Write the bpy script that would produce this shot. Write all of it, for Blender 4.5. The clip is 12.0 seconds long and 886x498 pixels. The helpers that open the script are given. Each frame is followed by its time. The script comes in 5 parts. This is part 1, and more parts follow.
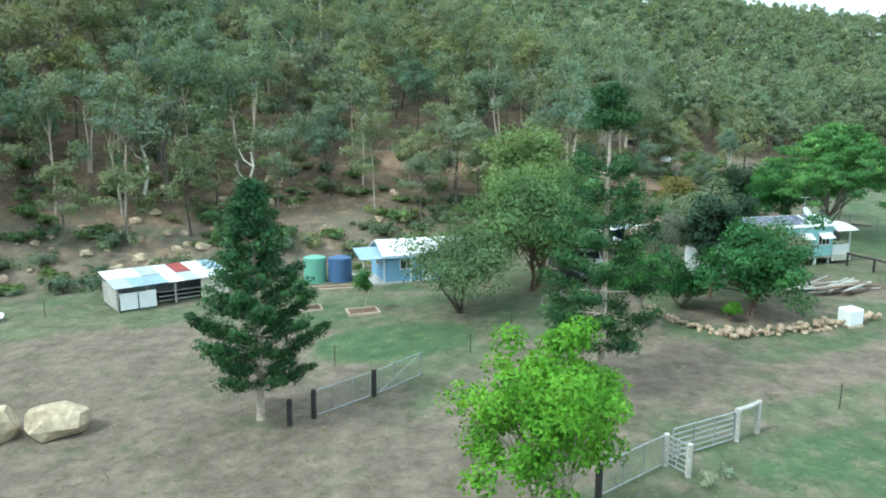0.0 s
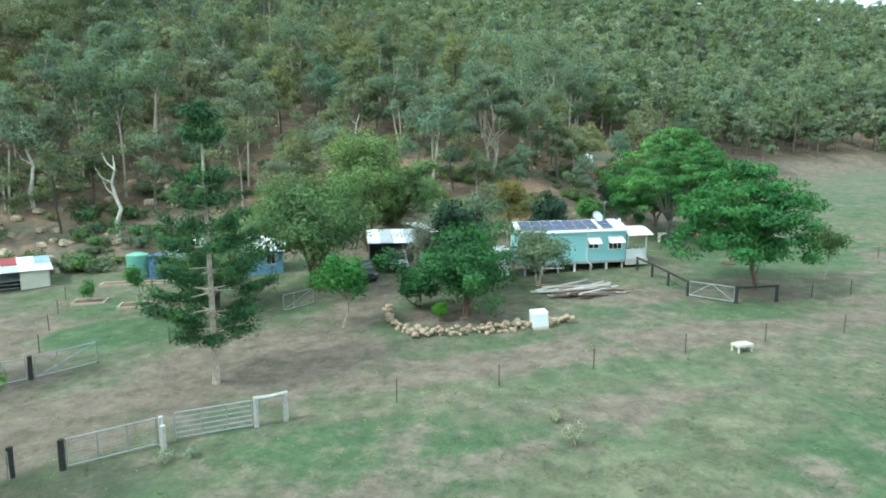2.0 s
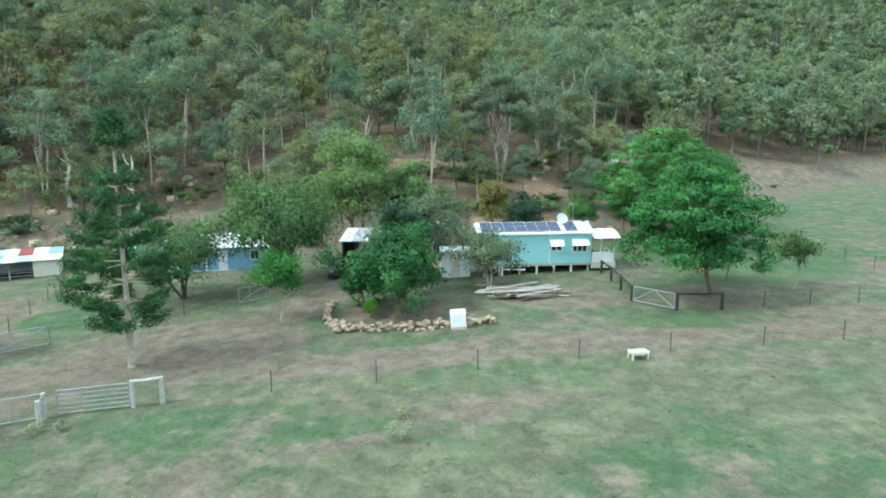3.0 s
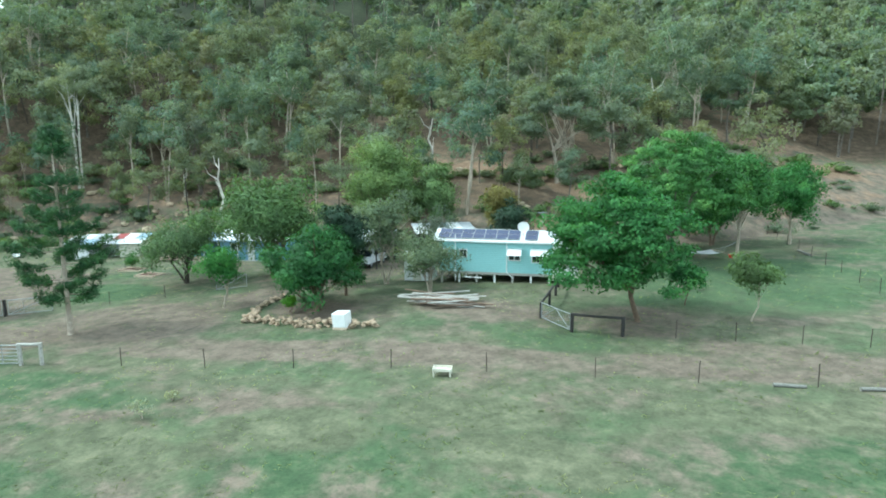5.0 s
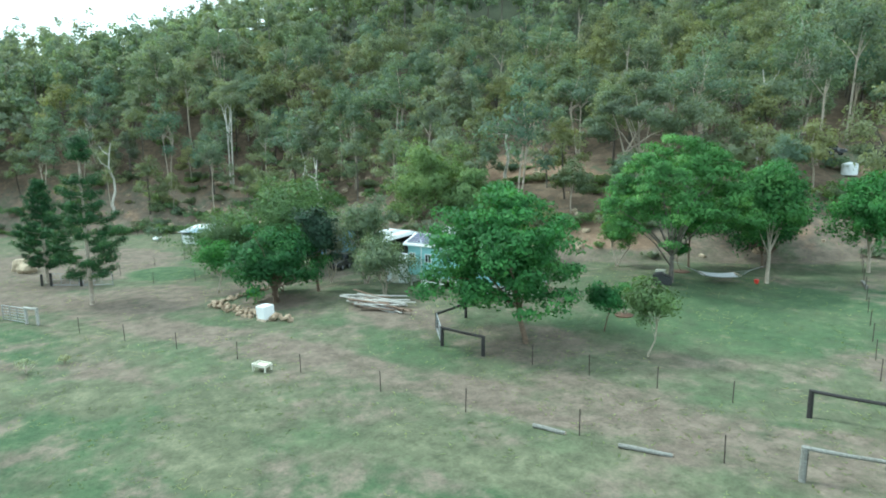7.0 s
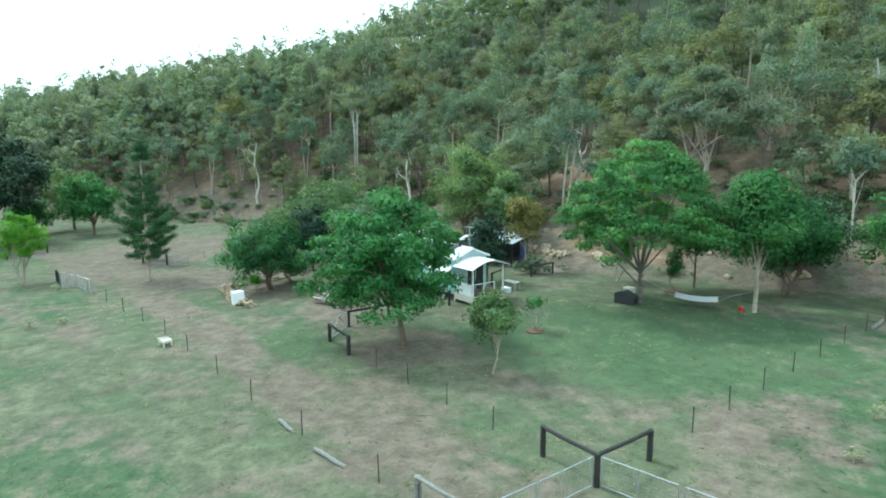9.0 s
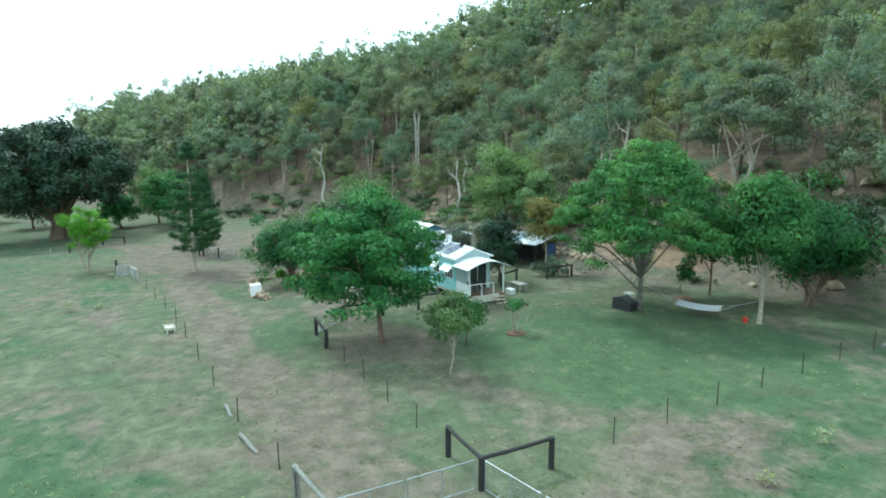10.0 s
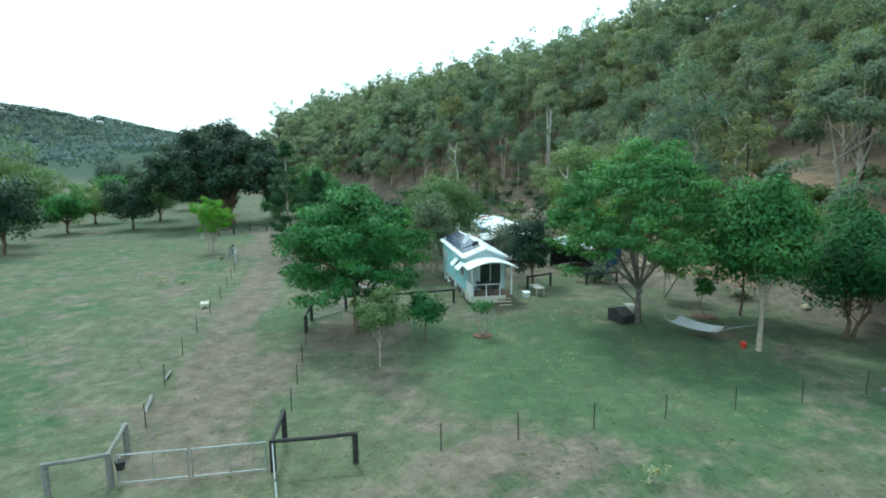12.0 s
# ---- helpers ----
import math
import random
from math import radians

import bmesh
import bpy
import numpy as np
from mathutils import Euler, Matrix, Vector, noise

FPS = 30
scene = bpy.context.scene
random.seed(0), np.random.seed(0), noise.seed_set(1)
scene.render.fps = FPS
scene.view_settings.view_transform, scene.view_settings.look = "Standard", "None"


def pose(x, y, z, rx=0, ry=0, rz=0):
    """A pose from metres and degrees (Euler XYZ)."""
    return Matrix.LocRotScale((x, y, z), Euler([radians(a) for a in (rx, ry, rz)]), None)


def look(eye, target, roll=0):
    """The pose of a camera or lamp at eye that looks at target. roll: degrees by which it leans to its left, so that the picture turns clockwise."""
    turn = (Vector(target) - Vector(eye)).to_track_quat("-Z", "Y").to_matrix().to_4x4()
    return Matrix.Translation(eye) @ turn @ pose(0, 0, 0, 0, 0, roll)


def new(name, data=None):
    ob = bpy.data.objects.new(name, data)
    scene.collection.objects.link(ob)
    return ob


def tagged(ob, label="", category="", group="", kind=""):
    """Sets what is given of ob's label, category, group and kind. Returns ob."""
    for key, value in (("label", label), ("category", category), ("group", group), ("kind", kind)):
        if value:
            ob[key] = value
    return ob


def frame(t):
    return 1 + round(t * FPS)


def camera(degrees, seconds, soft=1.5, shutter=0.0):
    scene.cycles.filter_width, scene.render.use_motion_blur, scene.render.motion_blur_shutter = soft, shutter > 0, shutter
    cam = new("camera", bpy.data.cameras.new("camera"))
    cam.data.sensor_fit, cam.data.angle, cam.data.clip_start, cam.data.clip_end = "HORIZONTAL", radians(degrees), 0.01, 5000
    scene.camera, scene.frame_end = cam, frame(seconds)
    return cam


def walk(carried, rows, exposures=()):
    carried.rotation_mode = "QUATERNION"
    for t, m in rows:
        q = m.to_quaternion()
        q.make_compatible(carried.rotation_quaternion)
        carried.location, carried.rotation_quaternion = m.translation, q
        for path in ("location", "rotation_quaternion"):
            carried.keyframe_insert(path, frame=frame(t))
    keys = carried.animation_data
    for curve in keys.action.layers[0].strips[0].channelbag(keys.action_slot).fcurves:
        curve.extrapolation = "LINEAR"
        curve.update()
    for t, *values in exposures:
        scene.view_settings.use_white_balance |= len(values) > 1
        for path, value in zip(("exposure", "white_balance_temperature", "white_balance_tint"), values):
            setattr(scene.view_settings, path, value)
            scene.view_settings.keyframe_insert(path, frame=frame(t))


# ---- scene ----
cam = camera(70.4, 12.0, soft=1.9)
METRES, EYE, TILT, LEAN, TURN = 120.0, 11.8, -9.1, 0.1, 0.0
ROWS = [
    (0.0, 0.0, 0.0, 0.0, 0.0, 0.0, 0.0),
    (0.5, 0.0476, -0.0055, 0.0002, 0.75, -0.06, -0.12),
    (1.0, 0.0953, -0.0105, 0.0009, 1.57, -0.13, -0.24),
    (1.5, 0.1418, -0.0142, 0.0018, 2.71, -0.16, -0.44),
    (2.0, 0.1872, -0.0162, 0.0034, 4.46, -0.24, -0.71),
    (2.5, 0.2313, -0.0159, 0.0045, 7.42, -0.37, -1.15),
    (3.0, 0.2749, -0.0124, 0.0063, 11.87, -0.56, -1.84),
    (5.0, 0.4448, 0.0472, 0.0213, 30.93, -1.82, -4.5),
    (5.5, 0.4841, 0.072, 0.0266, 35.86, -2.28, -5.08),
    (6.0, 0.5206, 0.0998, 0.0329, 41.13, -2.81, -5.66),
    (6.5, 0.5543, 0.1316, 0.0388, 46.31, -3.37, -6.2),
    (7.0, 0.5853, 0.1661, 0.0447, 51.66, -3.99, -6.73),
    (9.0, 0.6724, 0.3115, 0.0706, 71.15, -6.62, -8.26),
    (9.5, 0.6836, 0.3429, 0.0756, 75.0, -7.2, -8.39),
    (10.0, 0.6907, 0.3698, 0.0802, 79.85, -7.96, -8.49),
    (10.5, 0.6957, 0.3975, 0.0848, 84.79, -8.73, -8.6),
    (11.0, 0.6987, 0.4266, 0.0894, 89.2, -9.45, -8.6),
    (11.5, 0.6992, 0.4575, 0.0941, 93.75, -10.15, -8.58),
    (12.0, 0.6971, 0.4904, 0.0991, 98.02, -10.83, -8.46),
]
walk(cam, [(t, pose(0, 0, EYE, TILT, LEAN, TURN) @ pose(METRES * x, METRES * y, METRES * z, 90 + pitch, roll, yaw)) for t, x, y, z, yaw, pitch, roll in ROWS],
     [(0.0, 0.86, 5650, -5), (9.0, 0.78, 5550, -9), (12.0, 0.4, 5450, -11)])

# ---- world, sun ----
world = bpy.data.worlds.new("overcast")
scene.world = world
world.use_nodes = True
wn, wl = world.node_tree.nodes, world.node_tree.links
bg = wn["Background"]
sky = wn.new("ShaderNodeTexSky")
sky.sky_type, sky.sun_disc = "NISHITA", False
sky.sun_elevation, sky.sun_rotation = radians(42), radians(-60)
skyk = wn.new("ShaderNodeVectorMath")
skyk.operation = "SCALE"
skyk.inputs["Scale"].default_value = 0.10
wl.new(sky.outputs[0], skyk.inputs[0])
veil = wn.new("ShaderNodeMix")
veil.data_type = "RGBA"
veil.inputs["Factor"].default_value = 0.75
veil.inputs["B"].default_value = (0.93, 0.98, 1.0, 1)
wl.new(skyk.outputs[0], veil.inputs["A"])
wl.new(veil.outputs["Result"], bg.inputs[0])
bg.inputs[1].default_value = 1.4

sun_data = bpy.data.lights.new("sun", "SUN")
sun_data.energy, sun_data.angle, sun_data.color = 2.0, radians(12), (1.0, 0.96, 0.88)
sun = new("sun", sun_data)
sun.matrix_world = look((0, 0, 60), (45, 25, 0))


# ---- materials ----
def material(name):
    m = bpy.data.materials.new(name)
    m.use_nodes = True
    return m, m.node_tree.nodes, m.node_tree.links, m.node_tree.nodes["Principled BSDF"]


def ramp(nodes, stops):
    r = nodes.new("ShaderNodeValToRGB")
    e = r.color_ramp.elements
    while len(e) < len(stops):
        e.new(0.5)
    for k, (p, c) in zip(e, stops):
        k.position, k.color = p, (*c, 1)
    return r


def noise_tex(nodes, links, scale, detail=4, rough=0.6, src="Object"):
    tc = nodes.new("ShaderNodeTexCoord")
    n = nodes.new("ShaderNodeTexNoise")
    n.inputs["Scale"].default_value, n.inputs["Detail"].default_value, n.inputs["Roughness"].default_value = scale, detail, rough
    links.new(tc.outputs[src], n.inputs["Vector"])
    return n


def mixc(nodes, links, fac, a, b, mode="MIX"):
    m = nodes.new("ShaderNodeMix")
    m.data_type, m.blend_type = "RGBA", mode
    for sock, v in ((m.inputs["Factor"], fac), (m.inputs["A"], a), (m.inputs["B"], b)):
        if isinstance(v, (int, float)):
            sock.default_value = v
        elif isinstance(v, tuple):
            sock.default_value = (*v, 1)
        else:
            links.new(v, sock)
    return m.outputs["Result"]


def scaled(c, k):
    return tuple(min(1, v * k) for v in c)


def surface(name, c, rough=0.7, metal=0.0, vary=0.25, grain=9.0, stain=0.7, bump=0.2, spec=0.5):
    """A plain surface with grain and stains."""
    m, n, l, p = material(name)
    a = noise_tex(n, l, grain)
    b = noise_tex(n, l, stain, 3)
    ra = ramp(n, [(0.3, scaled(c, 1 - vary)), (0.7, scaled(c, 1 + vary))])
    l.new(a.outputs[0], ra.inputs[0])
    rb = ramp(n, [(0.35, (0.72, 0.7, 0.66)), (0.6, (1, 1, 1))])
    l.new(b.outputs[0], rb.inputs[0])
    l.new(mixc(n, l, min(1, vary * 2.2), ra.outputs[0], rb.outputs[0], "MULTIPLY"), p.inputs["Base Color"])
    p.inputs["Roughness"].default_value, p.inputs["Metallic"].default_value = rough, metal
    p.inputs["Specular IOR Level"].default_value = spec
    if bump:
        bp = n.new("ShaderNodeBump")
        bp.inputs["Strength"].default_value, bp.inputs["Distance"].default_value = bump, 0.02
        l.new(a.outputs[0], bp.inputs["Height"])
        l.new(bp.outputs[0], p.inputs["Normal"])
    return m


def ribbed(name, c, pitch, axis, rough=0.45, metal=0.0, vary=0.12, depth=0.35):
    """Corrugated sheet or lapped boards: ribs across one axis of the thing."""
    m = surface(name, c, rough, metal, vary, 6.0, 0.6, 0)
    n, l = m.node_tree.nodes, m.node_tree.links
    tc = n.new("ShaderNodeTexCoord")
    w = n.new("ShaderNodeTexWave")
    w.bands_direction = axis
    w.inputs["Scale"].default_value = 0.314 / pitch
    l.new(tc.outputs["Object"], w.inputs["Vector"])
    bp = n.new("ShaderNodeBump")
    bp.inputs["Strength"].default_value, bp.inputs["Distance"].default_value = depth, 0.03
    l.new(w.outputs["Fac"], bp.inputs["Height"])
    l.new(bp.outputs[0], n["Principled BSDF"].inputs["Normal"])
    return m


def leafage(name, c, tip=None, vary=0.35, clump=0.45, through_light=0.35):
    """Leaves: varied by thing, by clump and by leaf."""
    m, n, l, p = material(name)
    tip = tip or scaled(c, 1.7)
    geo = n.new("ShaderNodeNewGeometry")
    info = n.new("ShaderNodeObjectInfo")
    big = noise_tex(n, l, clump, 2)
    r = ramp(n, [(0.3, scaled(c, 0.62)), (0.5, c), (0.72, tip)])
    l.new(big.outputs[0], r.inputs[0])
    ri = ramp(n, [(0.0, (1 - vary,) * 3), (1.0, (1 + vary * 0.6,) * 3)])
    l.new(geo.outputs["Random Per Island"], ri.inputs[0])
    ro = ramp(n, [(0.0, (0.68, 0.8, 0.78)), (0.5, (1, 1, 1)), (0.8, (1.1, 1.04, 0.86)), (1.0, (0.95, 0.95, 0.9))])
    l.new(info.outputs["Random"], ro.inputs[0])
    col = mixc(n, l, 1.0, mixc(n, l, 1.0, r.outputs[0], ri.outputs[0], "MULTIPLY"), ro.outputs[0], "MULTIPLY")
    l.new(col, p.inputs["Base Color"])
    p.inputs["Roughness"].default_value = 0.6
    p.inputs["Specular IOR Level"].default_value = 0.2
    leafy = noise_tex(n, l, 5.0, 3, 0.7)
    bp = n.new("ShaderNodeBump")
    bp.inputs["Strength"].default_value, bp.inputs["Distance"].default_value = 0.3, 0.15
    l.new(leafy.outputs[0], bp.inputs["Height"])
    l.new(bp.outputs[0], p.inputs["Normal"])
    tr = n.new("ShaderNodeBsdfTranslucent")
    l.new(mixc(n, l, 1.0, col, (1.25, 1.2, 0.6), "MULTIPLY"), tr.inputs[0])
    mx = n.new("ShaderNodeMixShader")
    mx.inputs[0].default_value = through_light
    l.new(p.outputs[0], mx.inputs[1])
    l.new(tr.outputs[0], mx.inputs[2])
    l.new(mx.outputs[0], n["Material Output"].inputs[0])
    return m


def ground_material():
    """Soil, dry grass and green grass, blended by the cover of the sheet."""
    m, n, l, p = material("pasture")
    big, mid, patchy = noise_tex(n, l, 0.13, 4), noise_tex(n, l, 0.75, 6, 0.7), noise_tex(n, l, 0.3, 5, 0.65)
    fine, blades = noise_tex(n, l, 5.0, 5, 0.75), noise_tex(n, l, 26.0, 3, 0.8)

    def cover(name):
        a = n.new("ShaderNodeAttribute")
        a.attribute_name = name
        return a.outputs["Fac"]

    def math_node(op, *v):
        k = n.new("ShaderNodeMath")
        k.operation, k.use_clamp = op, op != "MULTIPLY"
        for s, x in zip(k.inputs, v):
            if isinstance(x, (int, float)):
                s.default_value = x
            else:
                l.new(x, s)
        return k.outputs[0]

    def edge(noise_out, attr, lo, hi, width=0.09):
        """Where the cover is above a wavering threshold."""
        mr = n.new("ShaderNodeMapRange")
        mr.inputs["From Min"].default_value, mr.inputs["From Max"].default_value = lo, hi
        mr.inputs["To Min"].default_value, mr.inputs["To Max"].default_value = -0.45, 0.45
        l.new(noise_out, mr.inputs["Value"])
        s = math_node("ADD", attr, mr.outputs[0])
        r = n.new("ShaderNodeMapRange")
        r.interpolation_type = "SMOOTHSTEP"
        r.inputs["From Min"].default_value, r.inputs["From Max"].default_value = 0.5 - width, 0.5 + width
        l.new(s, r.inputs["Value"])
        return r.outputs[0]

    dry = ramp(n, [(0.3, (0.095, 0.108, 0.066)), (0.5, (0.15, 0.162, 0.1)), (0.7, (0.245, 0.25, 0.16))])
    l.new(mid.outputs[0], dry.inputs[0])
    green = ramp(n, [(0.3, (0.06, 0.104, 0.053)), (0.55, (0.098, 0.152, 0.076)), (0.75, (0.16, 0.21, 0.105))])
    l.new(mid.outputs[0], green.inputs[0])
    soil = ramp(n, [(0.28, (0.128, 0.104, 0.08)), (0.5, (0.195, 0.16, 0.126)), (0.75, (0.29, 0.245, 0.19))])
    l.new(mid.outputs[0], soil.inputs[0])
    litter = ramp(n, [(0.28, (0.08, 0.07, 0.05)), (0.45, (0.135, 0.1, 0.072)), (0.6, (0.2, 0.15, 0.105)), (0.75, (0.3, 0.22, 0.155))])
    l.new(mid.outputs[0], litter.inputs[0])
    blend = math_node("ADD", math_node("MULTIPLY", big.outputs[0], 0.55), math_node("MULTIPLY", mid.outputs[0], 0.45))
    mix2 = math_node("ADD", math_node("MULTIPLY", patchy.outputs[0], 0.6), math_node("MULTIPLY", mid.outputs[0], 0.4))
    c = mixc(n, l, edge(blend, cover("lush"), 0.27, 0.73, 0.24), dry.outputs[0], green.outputs[0])
    c = mixc(n, l, edge(mix2, cover("bare"), 0.27, 0.73, 0.22), c, soil.outputs[0])
    c = mixc(n, l, edge(mid.outputs[0], cover("litter"), 0.3, 0.7, 0.2), c, litter.outputs[0])
    clay = ramp(n, [(0.3, (0.16, 0.112, 0.076)), (0.5, (0.26, 0.178, 0.12)), (0.72, (0.37, 0.275, 0.195))])
    l.new(mid.outputs[0], clay.inputs[0])
    c = mixc(n, l, edge(mix2, cover("clay"), 0.3, 0.7, 0.2), c, clay.outputs[0])
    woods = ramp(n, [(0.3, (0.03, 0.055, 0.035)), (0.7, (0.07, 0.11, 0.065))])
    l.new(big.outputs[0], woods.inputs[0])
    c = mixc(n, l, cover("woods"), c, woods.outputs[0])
    rf = ramp(n, [(0.25, (0.5, 0.5, 0.49)), (0.5, (0.8, 0.8, 0.8)), (0.78, (1.02, 1.0, 0.95))])
    l.new(fine.outputs[0], rf.inputs[0])
    c = mixc(n, l, 0.8, c, rf.outputs[0], "MULTIPLY")
    tuft = noise_tex(n, l, 1.7, 6, 0.75)
    rt = ramp(n, [(0.3, (0.5, 0.53, 0.5)), (0.44, (0.92, 0.93, 0.92)), (0.6, (1.0, 1.0, 1.0)), (0.72, (1.25, 1.22, 1.15))])
    l.new(tuft.outputs[0], rt.inputs[0])
    c = mixc(n, l, 0.75, c, rt.outputs[0], "MULTIPLY")
    rb = ramp(n, [(0.3, (0.7, 0.7, 0.7)), (0.7, (1.2, 1.2, 1.2))])
    l.new(blades.outputs[0], rb.inputs[0])
    c = mixc(n, l, 0.6, c, rb.outputs[0], "MULTIPLY")
    l.new(c, p.inputs["Base Color"])
    p.inputs["Roughness"].default_value = 0.95
    p.inputs["Specular IOR Level"].default_value = 0.15
    b1 = n.new("ShaderNodeBump")
    b1.inputs["Strength"].default_value, b1.inputs["Distance"].default_value = 0.5, 0.12
    l.new(fine.outputs[0], b1.inputs["Height"])
    b2 = n.new("ShaderNodeBump")
    b2.inputs["Strength"].default_value, b2.inputs["Distance"].default_value = 0.5, 0.04
    l.new(blades.outputs[0], b2.inputs["Height"])
    l.new(b1.outputs[0], b2.inputs["Normal"])
    l.new(b2.outputs[0], p.inputs["Normal"])
    return m


GROUND = ground_material()
BARK_GUM = surface("gum_bark", (0.17, 0.15, 0.13), 0.9, vary=0.45, grain=5, stain=0.5)
BARK_DARK = surface("burnt_bark", (0.07, 0.058, 0.048), 0.95, vary=0.4, grain=8)
BARK_PALE = surface("pale_bark", (0.42, 0.36, 0.29), 0.85, vary=0.35, grain=6)
BARK_WHITE = surface("bleached_bark", (0.55, 0.52, 0.46), 0.8, vary=0.3, grain=4)
BARK_BROWN = surface("brown_bark", (0.16, 0.115, 0.08), 0.95, vary=0.35, grain=8)
L_GUM = leafage("gum_leaves", (0.2, 0.25, 0.18), (0.32, 0.365, 0.255), 0.25, 0.12, 0.45)
L_GUM_OLIVE = leafage("olive_gum_leaves", (0.23, 0.265, 0.16), (0.35, 0.365, 0.215), 0.25, 0.12, 0.45)
L_PINE = leafage("pine_needles", (0.042, 0.115, 0.042), (0.105, 0.21, 0.07), 0.45, 0.9, 0.25)
L_LIME = leafage("lime_leaves", (0.13, 0.33, 0.035), (0.24, 0.45, 0.07), 0.4, 0.6, 0.45)
L_DEEP = leafage("deep_green_leaves", (0.06, 0.19, 0.055), (0.13, 0.32, 0.09), 0.45, 0.5)
L_BUSH = leafage("bushy_green_leaves", (0.045, 0.14, 0.045), (0.1, 0.25, 0.075), 0.45, 0.5)
L_FERN = leafage("feathery_leaves", (0.085, 0.22, 0.065), (0.19, 0.37, 0.11), 0.4, 0.4)
L_MID = leafage("fresh_green_leaves", (0.085, 0.24, 0.055), (0.16, 0.36, 0.08), 0.4, 0.6, 0.4)
L_OLIVE = leafage("olive_leaves", (0.15, 0.23, 0.09), (0.25, 0.34, 0.13), 0.4, 0.35)
L_WILLOW = leafage("willow_leaves", (0.16, 0.255, 0.11), (0.24, 0.34, 0.15), 0.35, 0.4)
L_GREY = leafage("grey_green_leaves", (0.144, 0.204, 0.132), (0.24, 0.3, 0.192), 0.4, 0.6)
L_YELLOW = leafage("yellowing_leaves", (0.19, 0.18, 0.06), (0.27, 0.23, 0.08), 0.4, 0.5)
L_DARK = leafage("dark_leaves", (0.035, 0.07, 0.04), (0.07, 0.115, 0.055), 0.45, 0.3, 0.2)
TIMBER_DARK = surface("tarred_timber", (0.03, 0.028, 0.027), 0.85, vary=0.4)
TIMBER_GREY = surface("weathered_timber", (0.42, 0.41, 0.38), 0.9, vary=0.35, grain=14)
TIMBER_WORN = surface("worn_dark_timber", (0.22, 0.22, 0.2), 0.9, vary=0.35, grain=14)
TIMBER_PALE = surface("sawn_timber", (0.5, 0.41, 0.31), 0.85, vary=0.35, grain=10)
GALV = surface("galvanised_steel", (0.35, 0.37, 0.38), 0.5, 0.5, vary=0.15)
PICKET = surface("rusty_steel", (0.085, 0.07, 0.06), 0.8, 0.4, vary=0.4)
STONE = surface("field_stone", (0.4, 0.31, 0.22), 0.95, vary=0.45, grain=4, stain=1.5, bump=0.6)
WHITE = surface("white_paint", (0.78, 0.8, 0.8), 0.5, vary=0.06)


# ---- the lie of the land ----
FOOT = np.array([(-420, -270), (-160, -62), (-97, -9), (-60, 31), (-40, 54), (-10, 62), (25, 68), (45, 85), (70, 125), (120, 170), (250, 230)], float)
BUMPS = [(9, 22, 0.18), (0, 29, -0.28), (-20, 38, -0.06), (14, 38, -0.04), (26, 30, -0.11), (36, 33, 0.27), (30, 50, 0.41),
         (41, 66, 0.6), (48, 72, -0.25), (60, 54, -0.2), (52, 42, 0.08), (43, 48, -0.23)]


def smooth(a, b, v):
    k = np.clip((v - a) / (b - a), 0, 1)
    return k * k * (3 - 2 * k)


def uphill(x, y):
    """Metres beyond the foot of the hill; negative on the flat."""
    x, y = np.asarray(x, float), np.asarray(y, float)
    best, side = np.full(x.shape, 1e9), np.ones(x.shape)
    for (ax, ay), (bx, by) in zip(FOOT[:-1], FOOT[1:]):
        ux, uy = bx - ax, by - ay
        k = np.clip(((x - ax) * ux + (y - ay) * uy) / (ux * ux + uy * uy), 0, 1)
        dx, dy = x - ax - k * ux, y - ay - k * uy
        n = np.hypot(dx, dy)
        s = np.where(ux * (y - ay) - uy * (x - ax) >= 0, 1.0, -1.0)
        side, best = np.where(n < best, s, side), np.minimum(n, best)
    return best * side


def land(x, y):
    """Height of the ground."""
    x, y = np.asarray(x, float), np.asarray(y, float)
    z = -1.0 + 0.0256 * np.clip(x, -60, 120) + 0.0252 * np.clip(y, -40, 140)
    for bx, by, h in BUMPS:
        z = z + h * np.exp(-((x - bx) ** 2 + (y - by) ** 2) / 128.0)
    d = np.maximum(uphill(x, y), 0)
    steep = 1 + 0.9 * smooth(-20, -80, x)
    h = (np.minimum(d, 18) * 0.36 + np.clip(d - 18, 0, 52) * 0.4 + np.maximum(d - 70, 0) * (0.6 + 0.12 * smooth(20, 120, x))) * steep
    cap = np.interp(x, [-400, -230, -160, -110, -70, -30, 20, 120, 250, 330], [14, 53, 57, 60, 88, 136, 190, 184, 132, 96])
    cap = cap * (1 + 0.008 * np.clip(y - 100, -32, 60) * smooth(-40, -100, x))
    z = z + cap * (1 - np.exp(-h / cap))
    z = z + 0.7 * smooth(4, 25, d) * np.sin(x * 0.21 + 1.3 * np.sin(y * 0.13)) * np.sin(y * 0.17 + x * 0.05)
    for hx, hy, hh, r in ((-1010, -960, 84, 210), (300, -1600, 160, 500), (1700, 200, 170, 500), (-300, -2200, 190, 600)):
        z = z + hh * np.exp(-((x - hx) ** 2 + (y - hy) ** 2) / (2.0 * r * r)) * smooth(250, 600, np.hypot(x, y))
    return z


def at(x, y, dz=0.0):
    return float(land(x, y)) + dz


def stripe(x, y, pts, half):
    """1 on a strip round a line of points, fading to its edge."""
    best = np.full(x.shape, 1e9)
    for (ax, ay), (bx, by) in zip(pts[:-1], pts[1:]):
        ux, uy = bx - ax, by - ay
        k = np.clip(((x - ax) * ux + (y - ay) * uy) / (ux * ux + uy * uy), 0, 1)
        best = np.minimum(best, np.hypot(x - ax - k * ux, y - ay - k * uy))
    return 1 - smooth(half * 0.45, half * 1.35, best)


